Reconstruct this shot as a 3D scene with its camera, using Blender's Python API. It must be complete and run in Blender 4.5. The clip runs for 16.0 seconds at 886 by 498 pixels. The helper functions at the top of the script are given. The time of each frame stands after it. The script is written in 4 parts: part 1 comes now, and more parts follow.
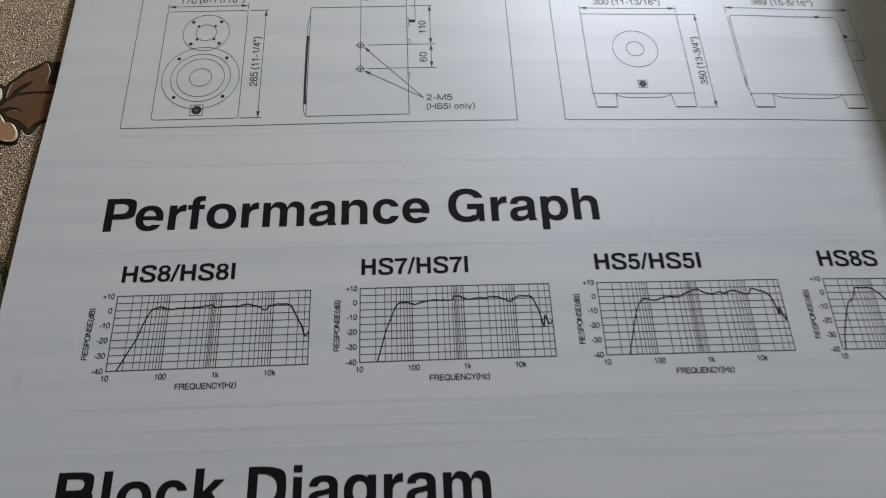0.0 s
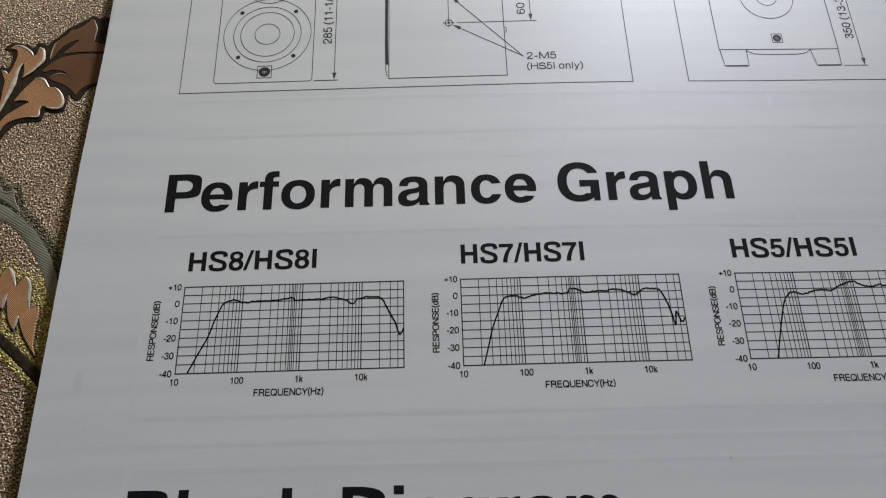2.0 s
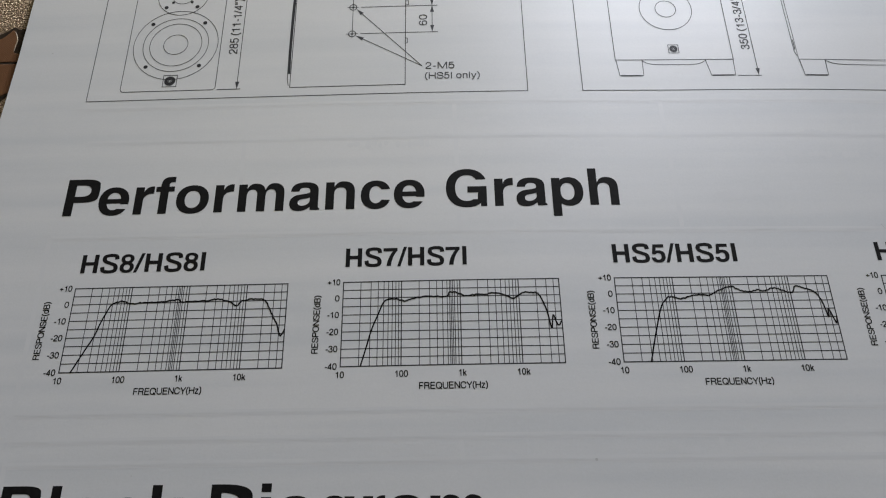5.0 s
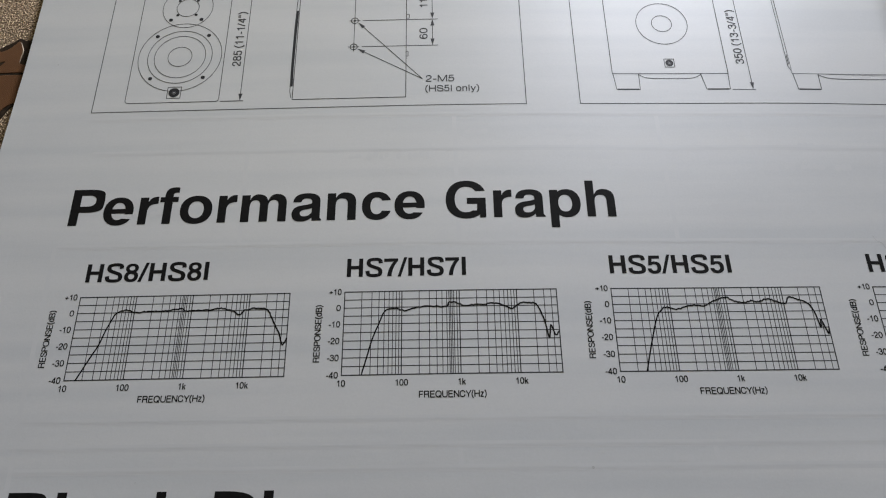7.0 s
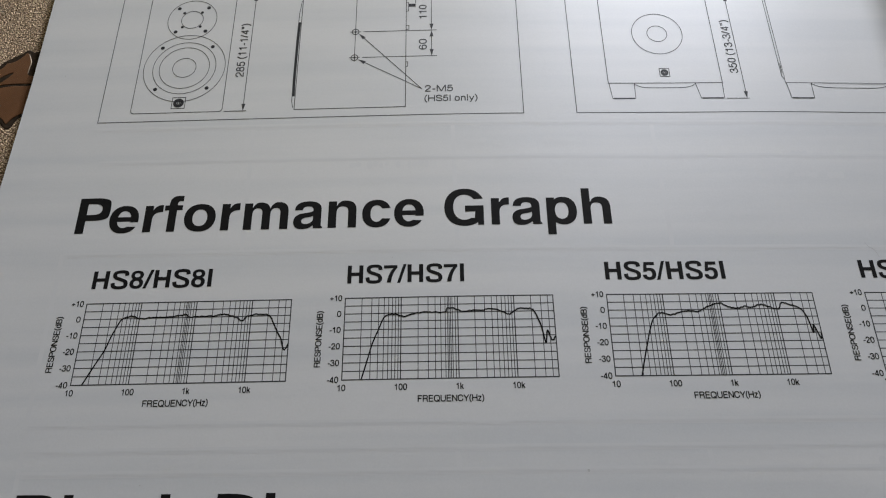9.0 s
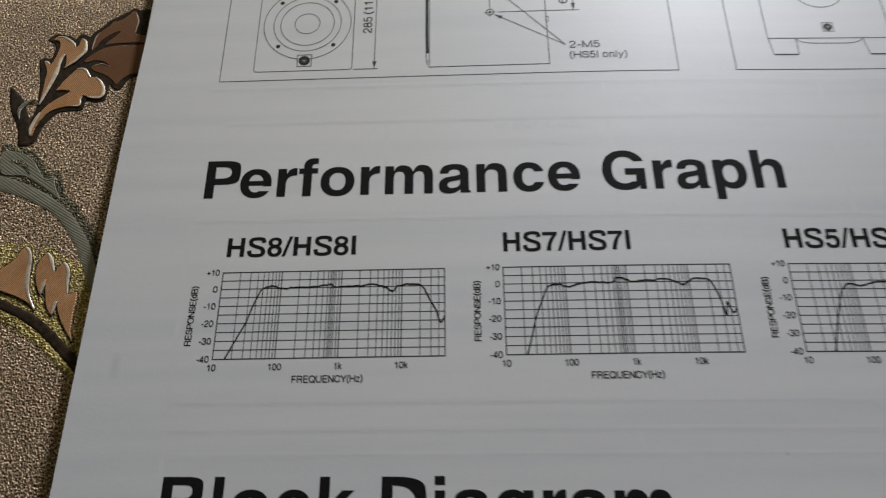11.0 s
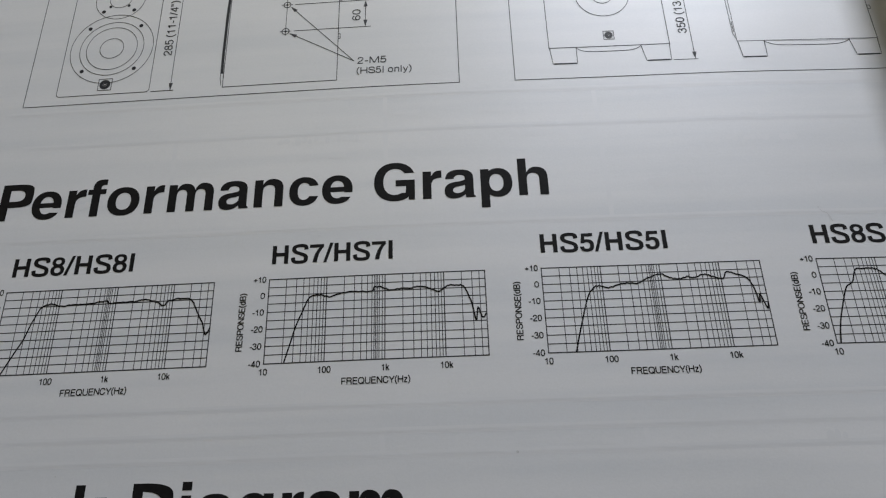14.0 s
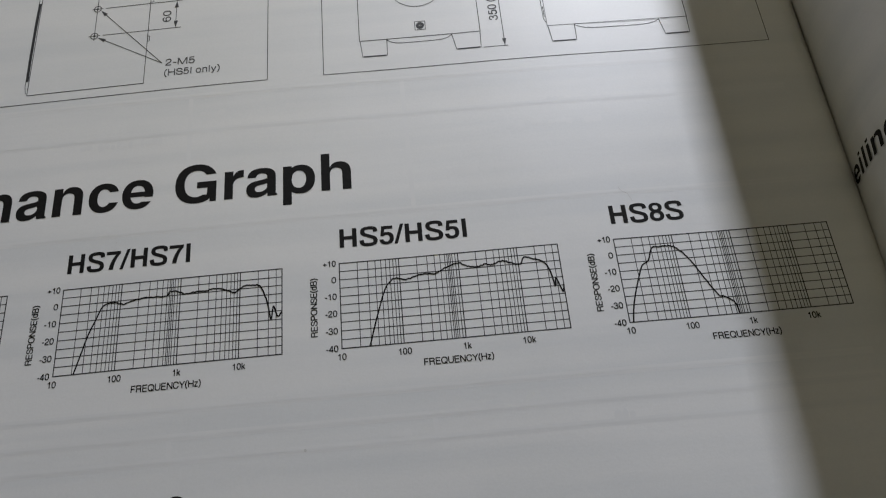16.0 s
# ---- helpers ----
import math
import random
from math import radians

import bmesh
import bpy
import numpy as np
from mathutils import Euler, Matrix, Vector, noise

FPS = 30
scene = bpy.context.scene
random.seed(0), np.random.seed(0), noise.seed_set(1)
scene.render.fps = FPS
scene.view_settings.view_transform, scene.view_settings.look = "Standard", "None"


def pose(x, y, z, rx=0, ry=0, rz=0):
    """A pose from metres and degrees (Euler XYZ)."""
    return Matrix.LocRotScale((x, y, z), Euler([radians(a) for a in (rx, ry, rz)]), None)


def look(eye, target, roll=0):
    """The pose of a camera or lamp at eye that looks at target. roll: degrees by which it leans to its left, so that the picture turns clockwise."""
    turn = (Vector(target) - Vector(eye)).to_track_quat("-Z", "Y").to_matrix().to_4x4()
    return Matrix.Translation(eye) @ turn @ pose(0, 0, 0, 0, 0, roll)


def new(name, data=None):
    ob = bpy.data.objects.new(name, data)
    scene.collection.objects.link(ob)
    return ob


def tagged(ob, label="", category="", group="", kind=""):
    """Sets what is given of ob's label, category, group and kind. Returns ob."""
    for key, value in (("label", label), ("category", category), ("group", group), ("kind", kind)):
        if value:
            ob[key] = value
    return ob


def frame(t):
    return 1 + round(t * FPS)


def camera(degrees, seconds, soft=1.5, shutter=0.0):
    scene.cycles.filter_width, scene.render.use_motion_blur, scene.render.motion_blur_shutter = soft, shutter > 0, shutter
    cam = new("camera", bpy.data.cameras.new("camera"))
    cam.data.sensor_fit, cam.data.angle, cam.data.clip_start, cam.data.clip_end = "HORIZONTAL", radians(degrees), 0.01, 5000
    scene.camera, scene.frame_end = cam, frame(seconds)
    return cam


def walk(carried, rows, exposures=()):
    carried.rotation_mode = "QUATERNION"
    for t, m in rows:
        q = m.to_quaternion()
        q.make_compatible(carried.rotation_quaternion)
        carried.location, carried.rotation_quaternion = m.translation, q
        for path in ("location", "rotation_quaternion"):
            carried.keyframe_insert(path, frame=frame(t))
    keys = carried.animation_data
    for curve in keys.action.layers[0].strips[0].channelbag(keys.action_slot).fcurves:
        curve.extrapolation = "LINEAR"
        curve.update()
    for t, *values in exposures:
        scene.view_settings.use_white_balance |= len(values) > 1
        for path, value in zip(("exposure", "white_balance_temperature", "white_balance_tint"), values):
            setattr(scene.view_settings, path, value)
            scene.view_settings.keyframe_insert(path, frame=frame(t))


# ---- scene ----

from mathutils.geometry import tessellate_polygon

# The booklet lies open on a table. Page layout is in millimetres, u along the page, v up the page,
# from the lower left corner of the first printed frame.
MM = 0.001
TABLE = 0.76                                       # height of the tablecloth
LEVEL = pose(0, 0, TABLE + 0.00664, 0, -1.7, 0)    # levels the page's own axes with the table

cam = camera(63.96, 16.0, soft=1.1, shutter=0.28)
ROWS = [
    (0, 0.06385, -0.09064, 0.12813, 25.044, -0.825, -2.361),
    (0.5, 0.05693, -0.07855, 0.11779, 22.953, -0.491, -1.866),
    (1, 0.04927, -0.07875, 0.11387, 22.378, -0.125, -1.352),
    (1.5, 0.04910, -0.08028, 0.10935, 22.020, 0.518, -1.402),
    (2, 0.04944, -0.07872, 0.11256, 21.992, 0.847, -1.497),
    (2.5, 0.05196, -0.07882, 0.11451, 22.311, 1.096, -1.385),
    (3, 0.06982, -0.07741, 0.11037, 21.746, 1.387, -2.047),
    (3.5, 0.07759, -0.07879, 0.11017, 22.009, 1.055, -1.913),
    (4, 0.06964, -0.08393, 0.11105, 22.774, 0.971, -1.097),
    (4.2, 0.07008, -0.08281, 0.11181, 22.923, 1.600, -0.873),
    (6.5, 0.07153, -0.08175, 0.11463, 23.729, 1.279, -1.007),
    (7, 0.07078, -0.08199, 0.11582, 23.746, 1.252, -0.822),
    (7.5, 0.07072, -0.08215, 0.11664, 23.704, 1.429, -0.793),
    (8, 0.07134, -0.08205, 0.11750, 23.834, 1.597, -0.745),
    (8.5, 0.07048, -0.08231, 0.11839, 24.196, 1.367, -0.668),
    (8.7, 0.07186, -0.08241, 0.11826, 24.198, 1.473, -0.759),
    (10.8, 0.06107, -0.08614, 0.11297, 24.080, 1.851, -0.786),
    (11, 0.04609, -0.08252, 0.10816, 23.552, 2.336, -0.330),
    (11.5, 0.04017, -0.07892, 0.10171, 23.144, 0.864, -1.410),
    (12, 0.04158, -0.07933, 0.10281, 22.946, 1.517, -1.324),
    (12.5, 0.04411, -0.08011, 0.10686, 23.113, 2.191, -1.043),
    (13, 0.05030, -0.07924, 0.10706, 23.370, 2.757, -1.152),
    (13.5, 0.07282, -0.08261, 0.10631, 23.159, 3.140, -1.583),
    (14, 0.08736, -0.08287, 0.11170, 23.191, 3.626, -1.659),
    (14.5, 0.09105, -0.08441, 0.11189, 23.483, 3.172, -2.269),
    (15, 0.10706, -0.08445, 0.10883, 23.187, 2.719, -3.634),
    (15.5, 0.11445, -0.08246, 0.11082, 22.869, 2.785, -4.855),
    (16, 0.11789, -0.08477, 0.10845, 22.885, 3.298, -5.112),
]
walk(cam, [(t, LEVEL @ pose(x, y, z, rx, ry, rz)) for t, x, y, z, rx, ry, rz in ROWS], [
    (0, 0.02, 6330, 11.5), (0.5, 0.03, 6380, 11.5), (1, 0.13, 6470, 11.5), (2.5, 0.17, 6490, 11.5), (4, 0.13, 6510, 11.5), (8.5, 0.12, 6510, 11.5), (11, 0.0, 6640, 11.5),
    (11.5, 0.05, 6550, 11.5), (12.5, 0.25, 6430, 11.5), (13, 0.26, 6370, 11.5), (13.5, 0.18, 6370, 11.5), (14, 0.14, 6420, 11.5), (15, 0.06, 6550, 11.5), (16, 0.08, 6560, 11.5),
])

# ---- light ----
world = bpy.data.worlds.new("sky")
world.use_nodes = True
scene.world = world
sky = world.node_tree.nodes.new("ShaderNodeTexSky")
sky.sky_type, sky.sun_disc = "NISHITA", False
sky.sun_elevation, sky.sun_rotation = radians(40), radians(200)
background = world.node_tree.nodes["Background"]
background.inputs[1].default_value = 0.08
world.node_tree.links.new(sky.outputs[0], background.inputs[0])

lamp = bpy.data.lights.new("window_light", "AREA")
lamp.shape, lamp.size, lamp.size_y, lamp.energy, lamp.color = "RECTANGLE", 3.7, 0.29, 400, (0.855, 0.902, 1.0)
window_light = new("window_light", lamp)
window_light.matrix_world = look((1.37, 4.25, 2.36), (0.1, 4.25, 0.85))
# warm fill lamp with no known source, added for sheen on the upper page
lamp = bpy.data.lights.new("roof_fill_light", "AREA")
lamp.shape, lamp.size, lamp.size_y, lamp.energy, lamp.color = "RECTANGLE", 1.5, 1.1, 7.4, (1.0, 0.935, 0.63)
roof_fill = new("roof_fill_light", lamp)
roof_fill.matrix_world = look((-0.6, 1.8, 2.95), (-0.6, 1.801, 0.9))


# ---- materials ----
def material(name, build):
    m = bpy.data.materials.new(name)
    m.use_nodes = True
    build(m.node_tree.nodes, m.node_tree.links, m.node_tree.nodes["Principled BSDF"])
    return m


def noise_tex(n, l, scale, detail=4.0, rough=0.6, coords="Object"):
    c = n.new("ShaderNodeTexCoord")
    t = n.new("ShaderNodeTexNoise")
    t.inputs["Scale"].default_value, t.inputs["Detail"].default_value, t.inputs["Roughness"].default_value = scale, detail, rough
    l.new(c.outputs[coords], t.inputs["Vector"])
    return t


def ramp(n, l, source, stops):
    r = n.new("ShaderNodeValToRGB")
    while len(r.color_ramp.elements) < len(stops):
        r.color_ramp.elements.new(0.5)
    for e, (at, colour) in zip(r.color_ramp.elements, stops):
        e.position, e.color = at, (*colour, 1)
    l.new(source, r.inputs[0])
    return r


def bump(n, l, b, height, strength, distance):
    k = n.new("ShaderNodeBump")
    k.inputs["Strength"].default_value, k.inputs["Distance"].default_value = strength, distance
    l.new(height, k.inputs["Height"])
    l.new(k.outputs[0], b.inputs["Normal"])
    return k


def plain(colour, rough, grain=900.0, spread=0.12, metal=0.0, relief=0.00004, gloss=0.5, ior=1.5):
    def build(n, l, b):
        t = noise_tex(n, l, grain, 5)
        lo, hi = [tuple(c * (1 + s) for c in colour) for s in (-spread, spread)]
        l.new(ramp(n, l, t.outputs["Fac"], [(0.3, lo), (0.7, hi)]).outputs[0], b.inputs["Base Color"])
        b.inputs["Roughness"].default_value, b.inputs["Metallic"].default_value = rough, metal
        b.inputs["Specular IOR Level"].default_value, b.inputs["IOR"].default_value = gloss, ior
        bump(n, l, b, t.outputs["Fac"], 0.4, relief)
    return build


def paper_nodes(n, l, b):
    fibre, cloud = noise_tex(n, l, 2600, 6), noise_tex(n, l, 45, 3)
    mix = n.new("ShaderNodeMix")
    mix.data_type = "RGBA"
    mix.inputs[0].default_value = 0.5
    l.new(ramp(n, l, fibre.outputs["Fac"], [(0.3, (0.735, 0.735, 0.728)), (0.7, (0.80, 0.80, 0.795))]).outputs[0], mix.inputs[6])
    l.new(ramp(n, l, cloud.outputs["Fac"], [(0.3, (0.745, 0.75, 0.745)), (0.7, (0.79, 0.787, 0.78))]).outputs[0], mix.inputs[7])
    c = n.new("ShaderNodeTexCoord")
    stretch = n.new("ShaderNodeMapping")
    stretch.inputs["Scale"].default_value = (9, 150, 9)
    l.new(c.outputs["Object"], stretch.inputs["Vector"])
    streak = n.new("ShaderNodeTexNoise")
    streak.inputs["Scale"].default_value, streak.inputs["Detail"].default_value = 1.0, 4
    l.new(stretch.outputs[0], streak.inputs["Vector"])
    tint = ramp(n, l, streak.outputs["Fac"], [(0.36, (0.90, 0.915, 0.93)), (0.6, (1, 1, 1))])
    mul = n.new("ShaderNodeMix")
    mul.data_type, mul.blend_type = "RGBA", "MULTIPLY"
    mul.inputs[0].default_value = 1.0
    l.new(mix.outputs[2], mul.inputs[6])
    l.new(tint.outputs[0], mul.inputs[7])
    # a soft grey thumb mark in the left margin
    mark = n.new("ShaderNodeMapping")
    mark.vector_type = "TEXTURE"
    mark.inputs["Location"].default_value, mark.inputs["Scale"].default_value = (-0.0101, -0.0542, 0.7666), (0.0011, 0.0026, 0.01)
    l.new(c.outputs["Object"], mark.inputs["Vector"])
    length = n.new("ShaderNodeVectorMath")
    length.operation = "LENGTH"
    l.new(mark.outputs[0], length.inputs[0])
    stain = ramp(n, l, length.outputs["Value"], [(0.0, (0.84, 0.845, 0.84)), (0.5, (0.93, 0.93, 0.925)), (1.0, (1, 1, 1))])
    mul2 = n.new("ShaderNodeMix")
    mul2.data_type, mul2.blend_type = "RGBA", "MULTIPLY"
    mul2.inputs[0].default_value = 1.0
    l.new(mul.outputs[2], mul2.inputs[6])
    l.new(stain.outputs[0], mul2.inputs[7])
    l.new(mul2.outputs[2], b.inputs["Base Color"])
    b.inputs["Roughness"].default_value, b.inputs["Specular IOR Level"].default_value = 0.48, 1.0
    b.inputs["IOR"].default_value = 1.85
    wave = noise_tex(n, l, 28, 2)
    add = n.new("ShaderNodeMath")
    add.operation = "MULTIPLY_ADD"
    add.inputs[1].default_value = 6.0
    l.new(wave.outputs["Fac"], add.inputs[0])
    l.new(fibre.outputs["Fac"], add.inputs[2])
    bump(n, l, b, add.outputs[0], 0.25, 0.00006)


def glitter(low, mid, high, grain=2600, metal=0.55):
    return lambda n, l, b: glitter_nodes(n, l, b, low, mid, high, grain, metal)


def glitter_nodes(n, l, b, low, mid, high, grain, metal):
    c = n.new("ShaderNodeTexCoord")
    cells = n.new("ShaderNodeTexVoronoi")
    cells.inputs["Scale"].default_value = 2800
    l.new(c.outputs["Object"], cells.inputs["Vector"])
    big, fine = noise_tex(n, l, 60, 3), noise_tex(n, l, grain, 3, 0.65)
    base = ramp(n, l, fine.outputs["Fac"], [(0.40, low), (0.51, mid), (0.61, high)])
    tint = ramp(n, l, big.outputs["Fac"], [(0.35, (0.75, 0.72, 0.68)), (0.65, (1.0, 0.97, 0.92))])
    mul = n.new("ShaderNodeMix")
    mul.data_type, mul.blend_type = "RGBA", "MULTIPLY"
    mul.inputs[0].default_value = 1.0
    l.new(base.outputs[0], mul.inputs[6])
    l.new(tint.outputs[0], mul.inputs[7])
    l.new(mul.outputs[2], b.inputs["Base Color"])
    b.inputs["Metallic"].default_value = metal
    rough = ramp(n, l, cells.outputs["Color"], [(0.0, (0.22,) * 3), (1.0, (0.6,) * 3)])
    l.new(rough.outputs[0], b.inputs["Roughness"])
    mixh = n.new("ShaderNodeMath")
    mixh.operation = "ADD"
    l.new(cells.outputs["Distance"], mixh.inputs[0])
    l.new(fine.outputs["Fac"], mixh.inputs[1])
    bump(n, l, b, mixh.outputs[0], 0.9, 0.0004)


def hatched(colour, dark, angle):
    def build(n, l, b):
        c = n.new("ShaderNodeTexCoord")
        m = n.new("ShaderNodeMapping")
        m.inputs["Rotation"].default_value = (0, 0, radians(angle))
        l.new(c.outputs["Object"], m.inputs["Vector"])
        w = n.new("ShaderNodeTexWave")
        w.inputs["Scale"].default_value, w.inputs["Distortion"].default_value = 1000, 0.6
        l.new(m.outputs[0], w.inputs["Vector"])
        shade = noise_tex(n, l, 160, 3)
        base = ramp(n, l, w.outputs["Fac"], [(0.2, dark), (0.8, colour)])
        tint = ramp(n, l, shade.outputs["Fac"], [(0.3, (0.8, 0.76, 0.72)), (0.7, (1, 1, 1))])
        mul = n.new("ShaderNodeMix")
        mul.data_type, mul.blend_type = "RGBA", "MULTIPLY"
        mul.inputs[0].default_value = 1.0
        l.new(base.outputs[0], mul.inputs[6])
        l.new(tint.outputs[0], mul.inputs[7])
        l.new(mul.outputs[2], b.inputs["Base Color"])
        b.inputs["Metallic"].default_value, b.inputs["Roughness"].default_value = 0.3, 0.5
        bump(n, l, b, w.outputs["Fac"], 0.6, 0.00016)
    return build


PAPER = material("white_paper", paper_nodes)
PALE_INK = material("grey_line_ink", plain((0.05, 0.05, 0.054), 0.6, 1500, 0.25, gloss=0.4))
INK = material("black_ink", plain((0.010, 0.0095, 0.0095), 0.6, 1500, 0.3, gloss=0.12))
THIN_INK = material("fine_line_ink", plain((0.032, 0.032, 0.035), 0.6, 1500, 0.3, gloss=0.3))
GHOST = material("show_through", plain((0.742, 0.745, 0.745), 0.48, 60, 0.025, relief=0.00001, gloss=1.0, ior=1.85))
GHOST_CORE = material("show_through_core", plain((0.724, 0.73, 0.73), 0.48, 60, 0.04, relief=0.00001, gloss=1.0, ior=1.85))
CLOTH = material("glitter_vinyl", glitter((0.085, 0.048, 0.026), (0.41, 0.282, 0.168), (1.0, 0.82, 0.58)))
COPPER = material("copper_foil", hatched((1.0, 0.60, 0.30), (0.46, 0.195, 0.075), 35))
BROWN = material("brown_foil", hatched((0.25, 0.112, 0.042), (0.20, 0.085, 0.031), 20))
SHINE = material("pale_foil_edge", plain((0.78, 0.66, 0.52), 0.35, 900, 0.25, 0.5))
BROWN_RIM = material("pale_brown_edge", plain((0.46, 0.36, 0.26), 0.4, 900, 0.3, 0.3))
OLIVE_RIM = material("pale_olive_edge", plain((0.5, 0.49, 0.38), 0.4, 900, 0.3, 0.3))
OUTLINE = material("dark_outline", plain((0.034, 0.022, 0.012), 0.75, 900, 0.6, 0.0, 0.0002, gloss=0.15))
OLIVE = material("olive_foil", hatched((0.36, 0.35, 0.265), (0.295, 0.285, 0.21), 70))
MOSS = material("dark_moss_outline", glitter((0.03, 0.026, 0.012), (0.10, 0.088, 0.042), (0.26, 0.23, 0.12), 1500, 0.3))
GOLD = material("gold_foil", glitter((0.20, 0.15, 0.04), (0.50, 0.39, 0.11), (0.92, 0.79, 0.38), 2100, 0.45))
WALL = material("warm_wall_paint", plain((0.09, 0.074, 0.02), 0.8, 30, 0.05, 0.0, 0.001))
CEILING = material("ceiling_paint", plain((0.09, 0.075, 0.022), 0.85, 30, 0.04, 0.0, 0.001))
SIDE_WALL = material("pale_wall_paint", plain((0.10, 0.085, 0.045), 0.8, 30, 0.05, 0.0, 0.001))
WOOD = material("brown_wood", plain((0.13, 0.07, 0.033), 0.5, 40, 0.35, 0.0, 0.0005))
FRAME = material("window_paint", plain((0.78, 0.78, 0.76), 0.4, 60, 0.04, 0.0, 0.0002))


def glass_nodes(n, l, b):
    b.inputs["Transmission Weight"].default_value, b.inputs["Roughness"].default_value = 1.0, 0.0
    b.inputs["IOR"].default_value = 1.1


GLASS = material("window_glass", glass_nodes)


# ---- mesh helpers ----
def mesh_object(name, verts, faces, mat, parent=None, label="", smooth=False):
    me = bpy.data.meshes.new(name)
    me.from_pydata([tuple(v) for v in verts], [], faces)
    me.materials.append(mat)
    if smooth:
        me.polygons.foreach_set("use_smooth", [True] * len(me.polygons))
    me.update()
    ob = new(name, me)
    ob.parent = parent
    if label:
        ob["label"] = label
    return ob


def box_data(x0, x1, y0, y1, z0, z1):
    v = [(x, y, z) for z in (z0, z1) for y in (y0, y1) for x in (x0, x1)]
    return v, [(0, 2, 3, 1), (4, 5, 7, 6), (0, 1, 5, 4), (1, 3, 7, 5), (3, 2, 6, 7), (2, 0, 4, 6)]


def bevel_box(name, x0, x1, y0, y1, z0, z1, mat, parent=None, r=0.004, label=""):
    bm = bmesh.new()
    v, f = box_data(x0, x1, y0, y1, z0, z1)
    vs = [bm.verts.new(p) for p in v]
    for q in f:
        bm.faces.new([vs[i] for i in q])
    bmesh.ops.bevel(bm, geom=bm.edges[:], offset=r, segments=2, affect="EDGES")
    me = bpy.data.meshes.new(name)
    bm.to_mesh(me)
    bm.free()
    me.materials.append(mat)
    ob = new(name, me)
    ob.parent = parent
    if label:
        ob["label"] = label
    return ob


# ---- the room ----
def wall(name, x0, x1, y0, y1, z0, z1, mat=WALL, label="plain warm painted wall"):
    v, f = box_data(x0, x1, y0, y1, z0, z1)
    return tagged(mesh_object(name, v, f, mat), label, "wall", kind="structure")


wall("floor", -2.6, 1.55, -2.6, 6.5, -0.1, 0.0, WOOD, "brown wooden floor of the room")["category"] = "floor"
# the ceiling is cut open only to let the added fill lamp through
v, f = [], []
for x0, x1, y0, y1 in ((-2.6, 1.55, -2.6, 1.2), (-2.6, 1.55, 2.4, 6.5), (-2.6, -1.4, 1.2, 2.4), (0.2, 1.55, 1.2, 2.4)):
    a, b = box_data(x0, x1, y0, y1, 2.9, 3.0)
    f += [tuple(i + len(v) for i in q) for q in b]
    v += a
tagged(mesh_object("ceiling", v, f, CEILING), "painted ceiling with an opening for the added roof light", "ceiling", kind="structure")
# unseen roof window, made up to frame the fill lamp
added_window = tagged(new("added_roof_window"), "white framed roof window, added unseen to hold a warm fill light", "window", kind="structure")
for x0, x1, y0, y1 in ((-1.4, 0.2, 1.2, 1.24), (-1.4, 0.2, 2.36, 2.4), (-1.4, -1.36, 1.24, 2.36), (0.16, 0.2, 1.24, 2.36)):
    bevel_box("window_frame", x0 + 0.001, x1 - 0.001, y0 + 0.001, y1 - 0.001, 2.91, 3.0, FRAME, added_window)
v, f = box_data(-1.36, 0.16, 1.24, 2.36, 2.97, 2.976)
mesh_object("pane", v, f, GLASS, added_window).visible_shadow = False
wall("wall_west", -2.6, -2.5, -2.5, 6.4, 0, 2.9, SIDE_WALL, "plain pale painted wall")
wall("wall_north", -2.6, 1.55, 6.4, 6.5, 0, 2.9)
wall("wall_south", -2.6, 1.55, -2.6, -2.5, 0, 2.9)
v, f = [], []
for y0, y1, z0, z1 in ((-2.5, 2.3, 0, 2.9), (6.2, 6.4, 0, 2.9), (2.3, 6.2, 0, 2.14), (2.3, 6.2, 2.58, 2.9)):
    a, b = box_data(1.45, 1.55, y0, y1, z0, z1)
    f += [tuple(i + len(v) for i in q) for q in b]
    v += a
tagged(mesh_object("wall_east", v, f, WALL), "warm painted wall with the window opening", "wall", kind="structure")
window = tagged(new("window_1"), "white painted window letting in cool daylight", "window", kind="structure")
for y0, y1, z0, z1 in ((2.3, 2.34, 2.14, 2.58), (6.16, 6.2, 2.14, 2.58), (2.34, 6.16, 2.14, 2.18), (2.34, 6.16, 2.54, 2.58)):
    bevel_box("window_frame", 1.46, 1.52, y0 + 0.001, y1 - 0.001, z0 + 0.001, z1 - 0.001, FRAME, window)
v, f = box_data(1.485, 1.491, 2.34, 6.16, 2.18, 2.54)
pane = mesh_object("pane", v, f, GLASS, window)
pane.visible_shadow = False

# ---- table and tablecloth ----
table = tagged(new("table"), "brown wooden table under a patterned tablecloth", "table")
table.location = (0.1, 0, 0)
bevel_box("tabletop", -0.7, 0.7, -0.42, 0.42, TABLE - 0.036, TABLE - 0.003, WOOD, table)
for sx in (-1, 1):
    for sy in (-1, 1):
        bevel_box("leg", sx * 0.64 - 0.03, sx * 0.64 + 0.03, sy * 0.36 - 0.03, sy * 0.36 + 0.03, 0, TABLE - 0.036, WOOD, table)

cloth = tagged(new("tablecloth"), "glittery brown vinyl tablecloth with copper leaf ornaments", "tablecloth")
cloth.location = (0, 0, TABLE)
v, f = box_data(-0.64, 0.84, -0.45, 0.45, -0.0025, 0.0)
mesh_object("sheet", v, f, CLOTH, cloth)


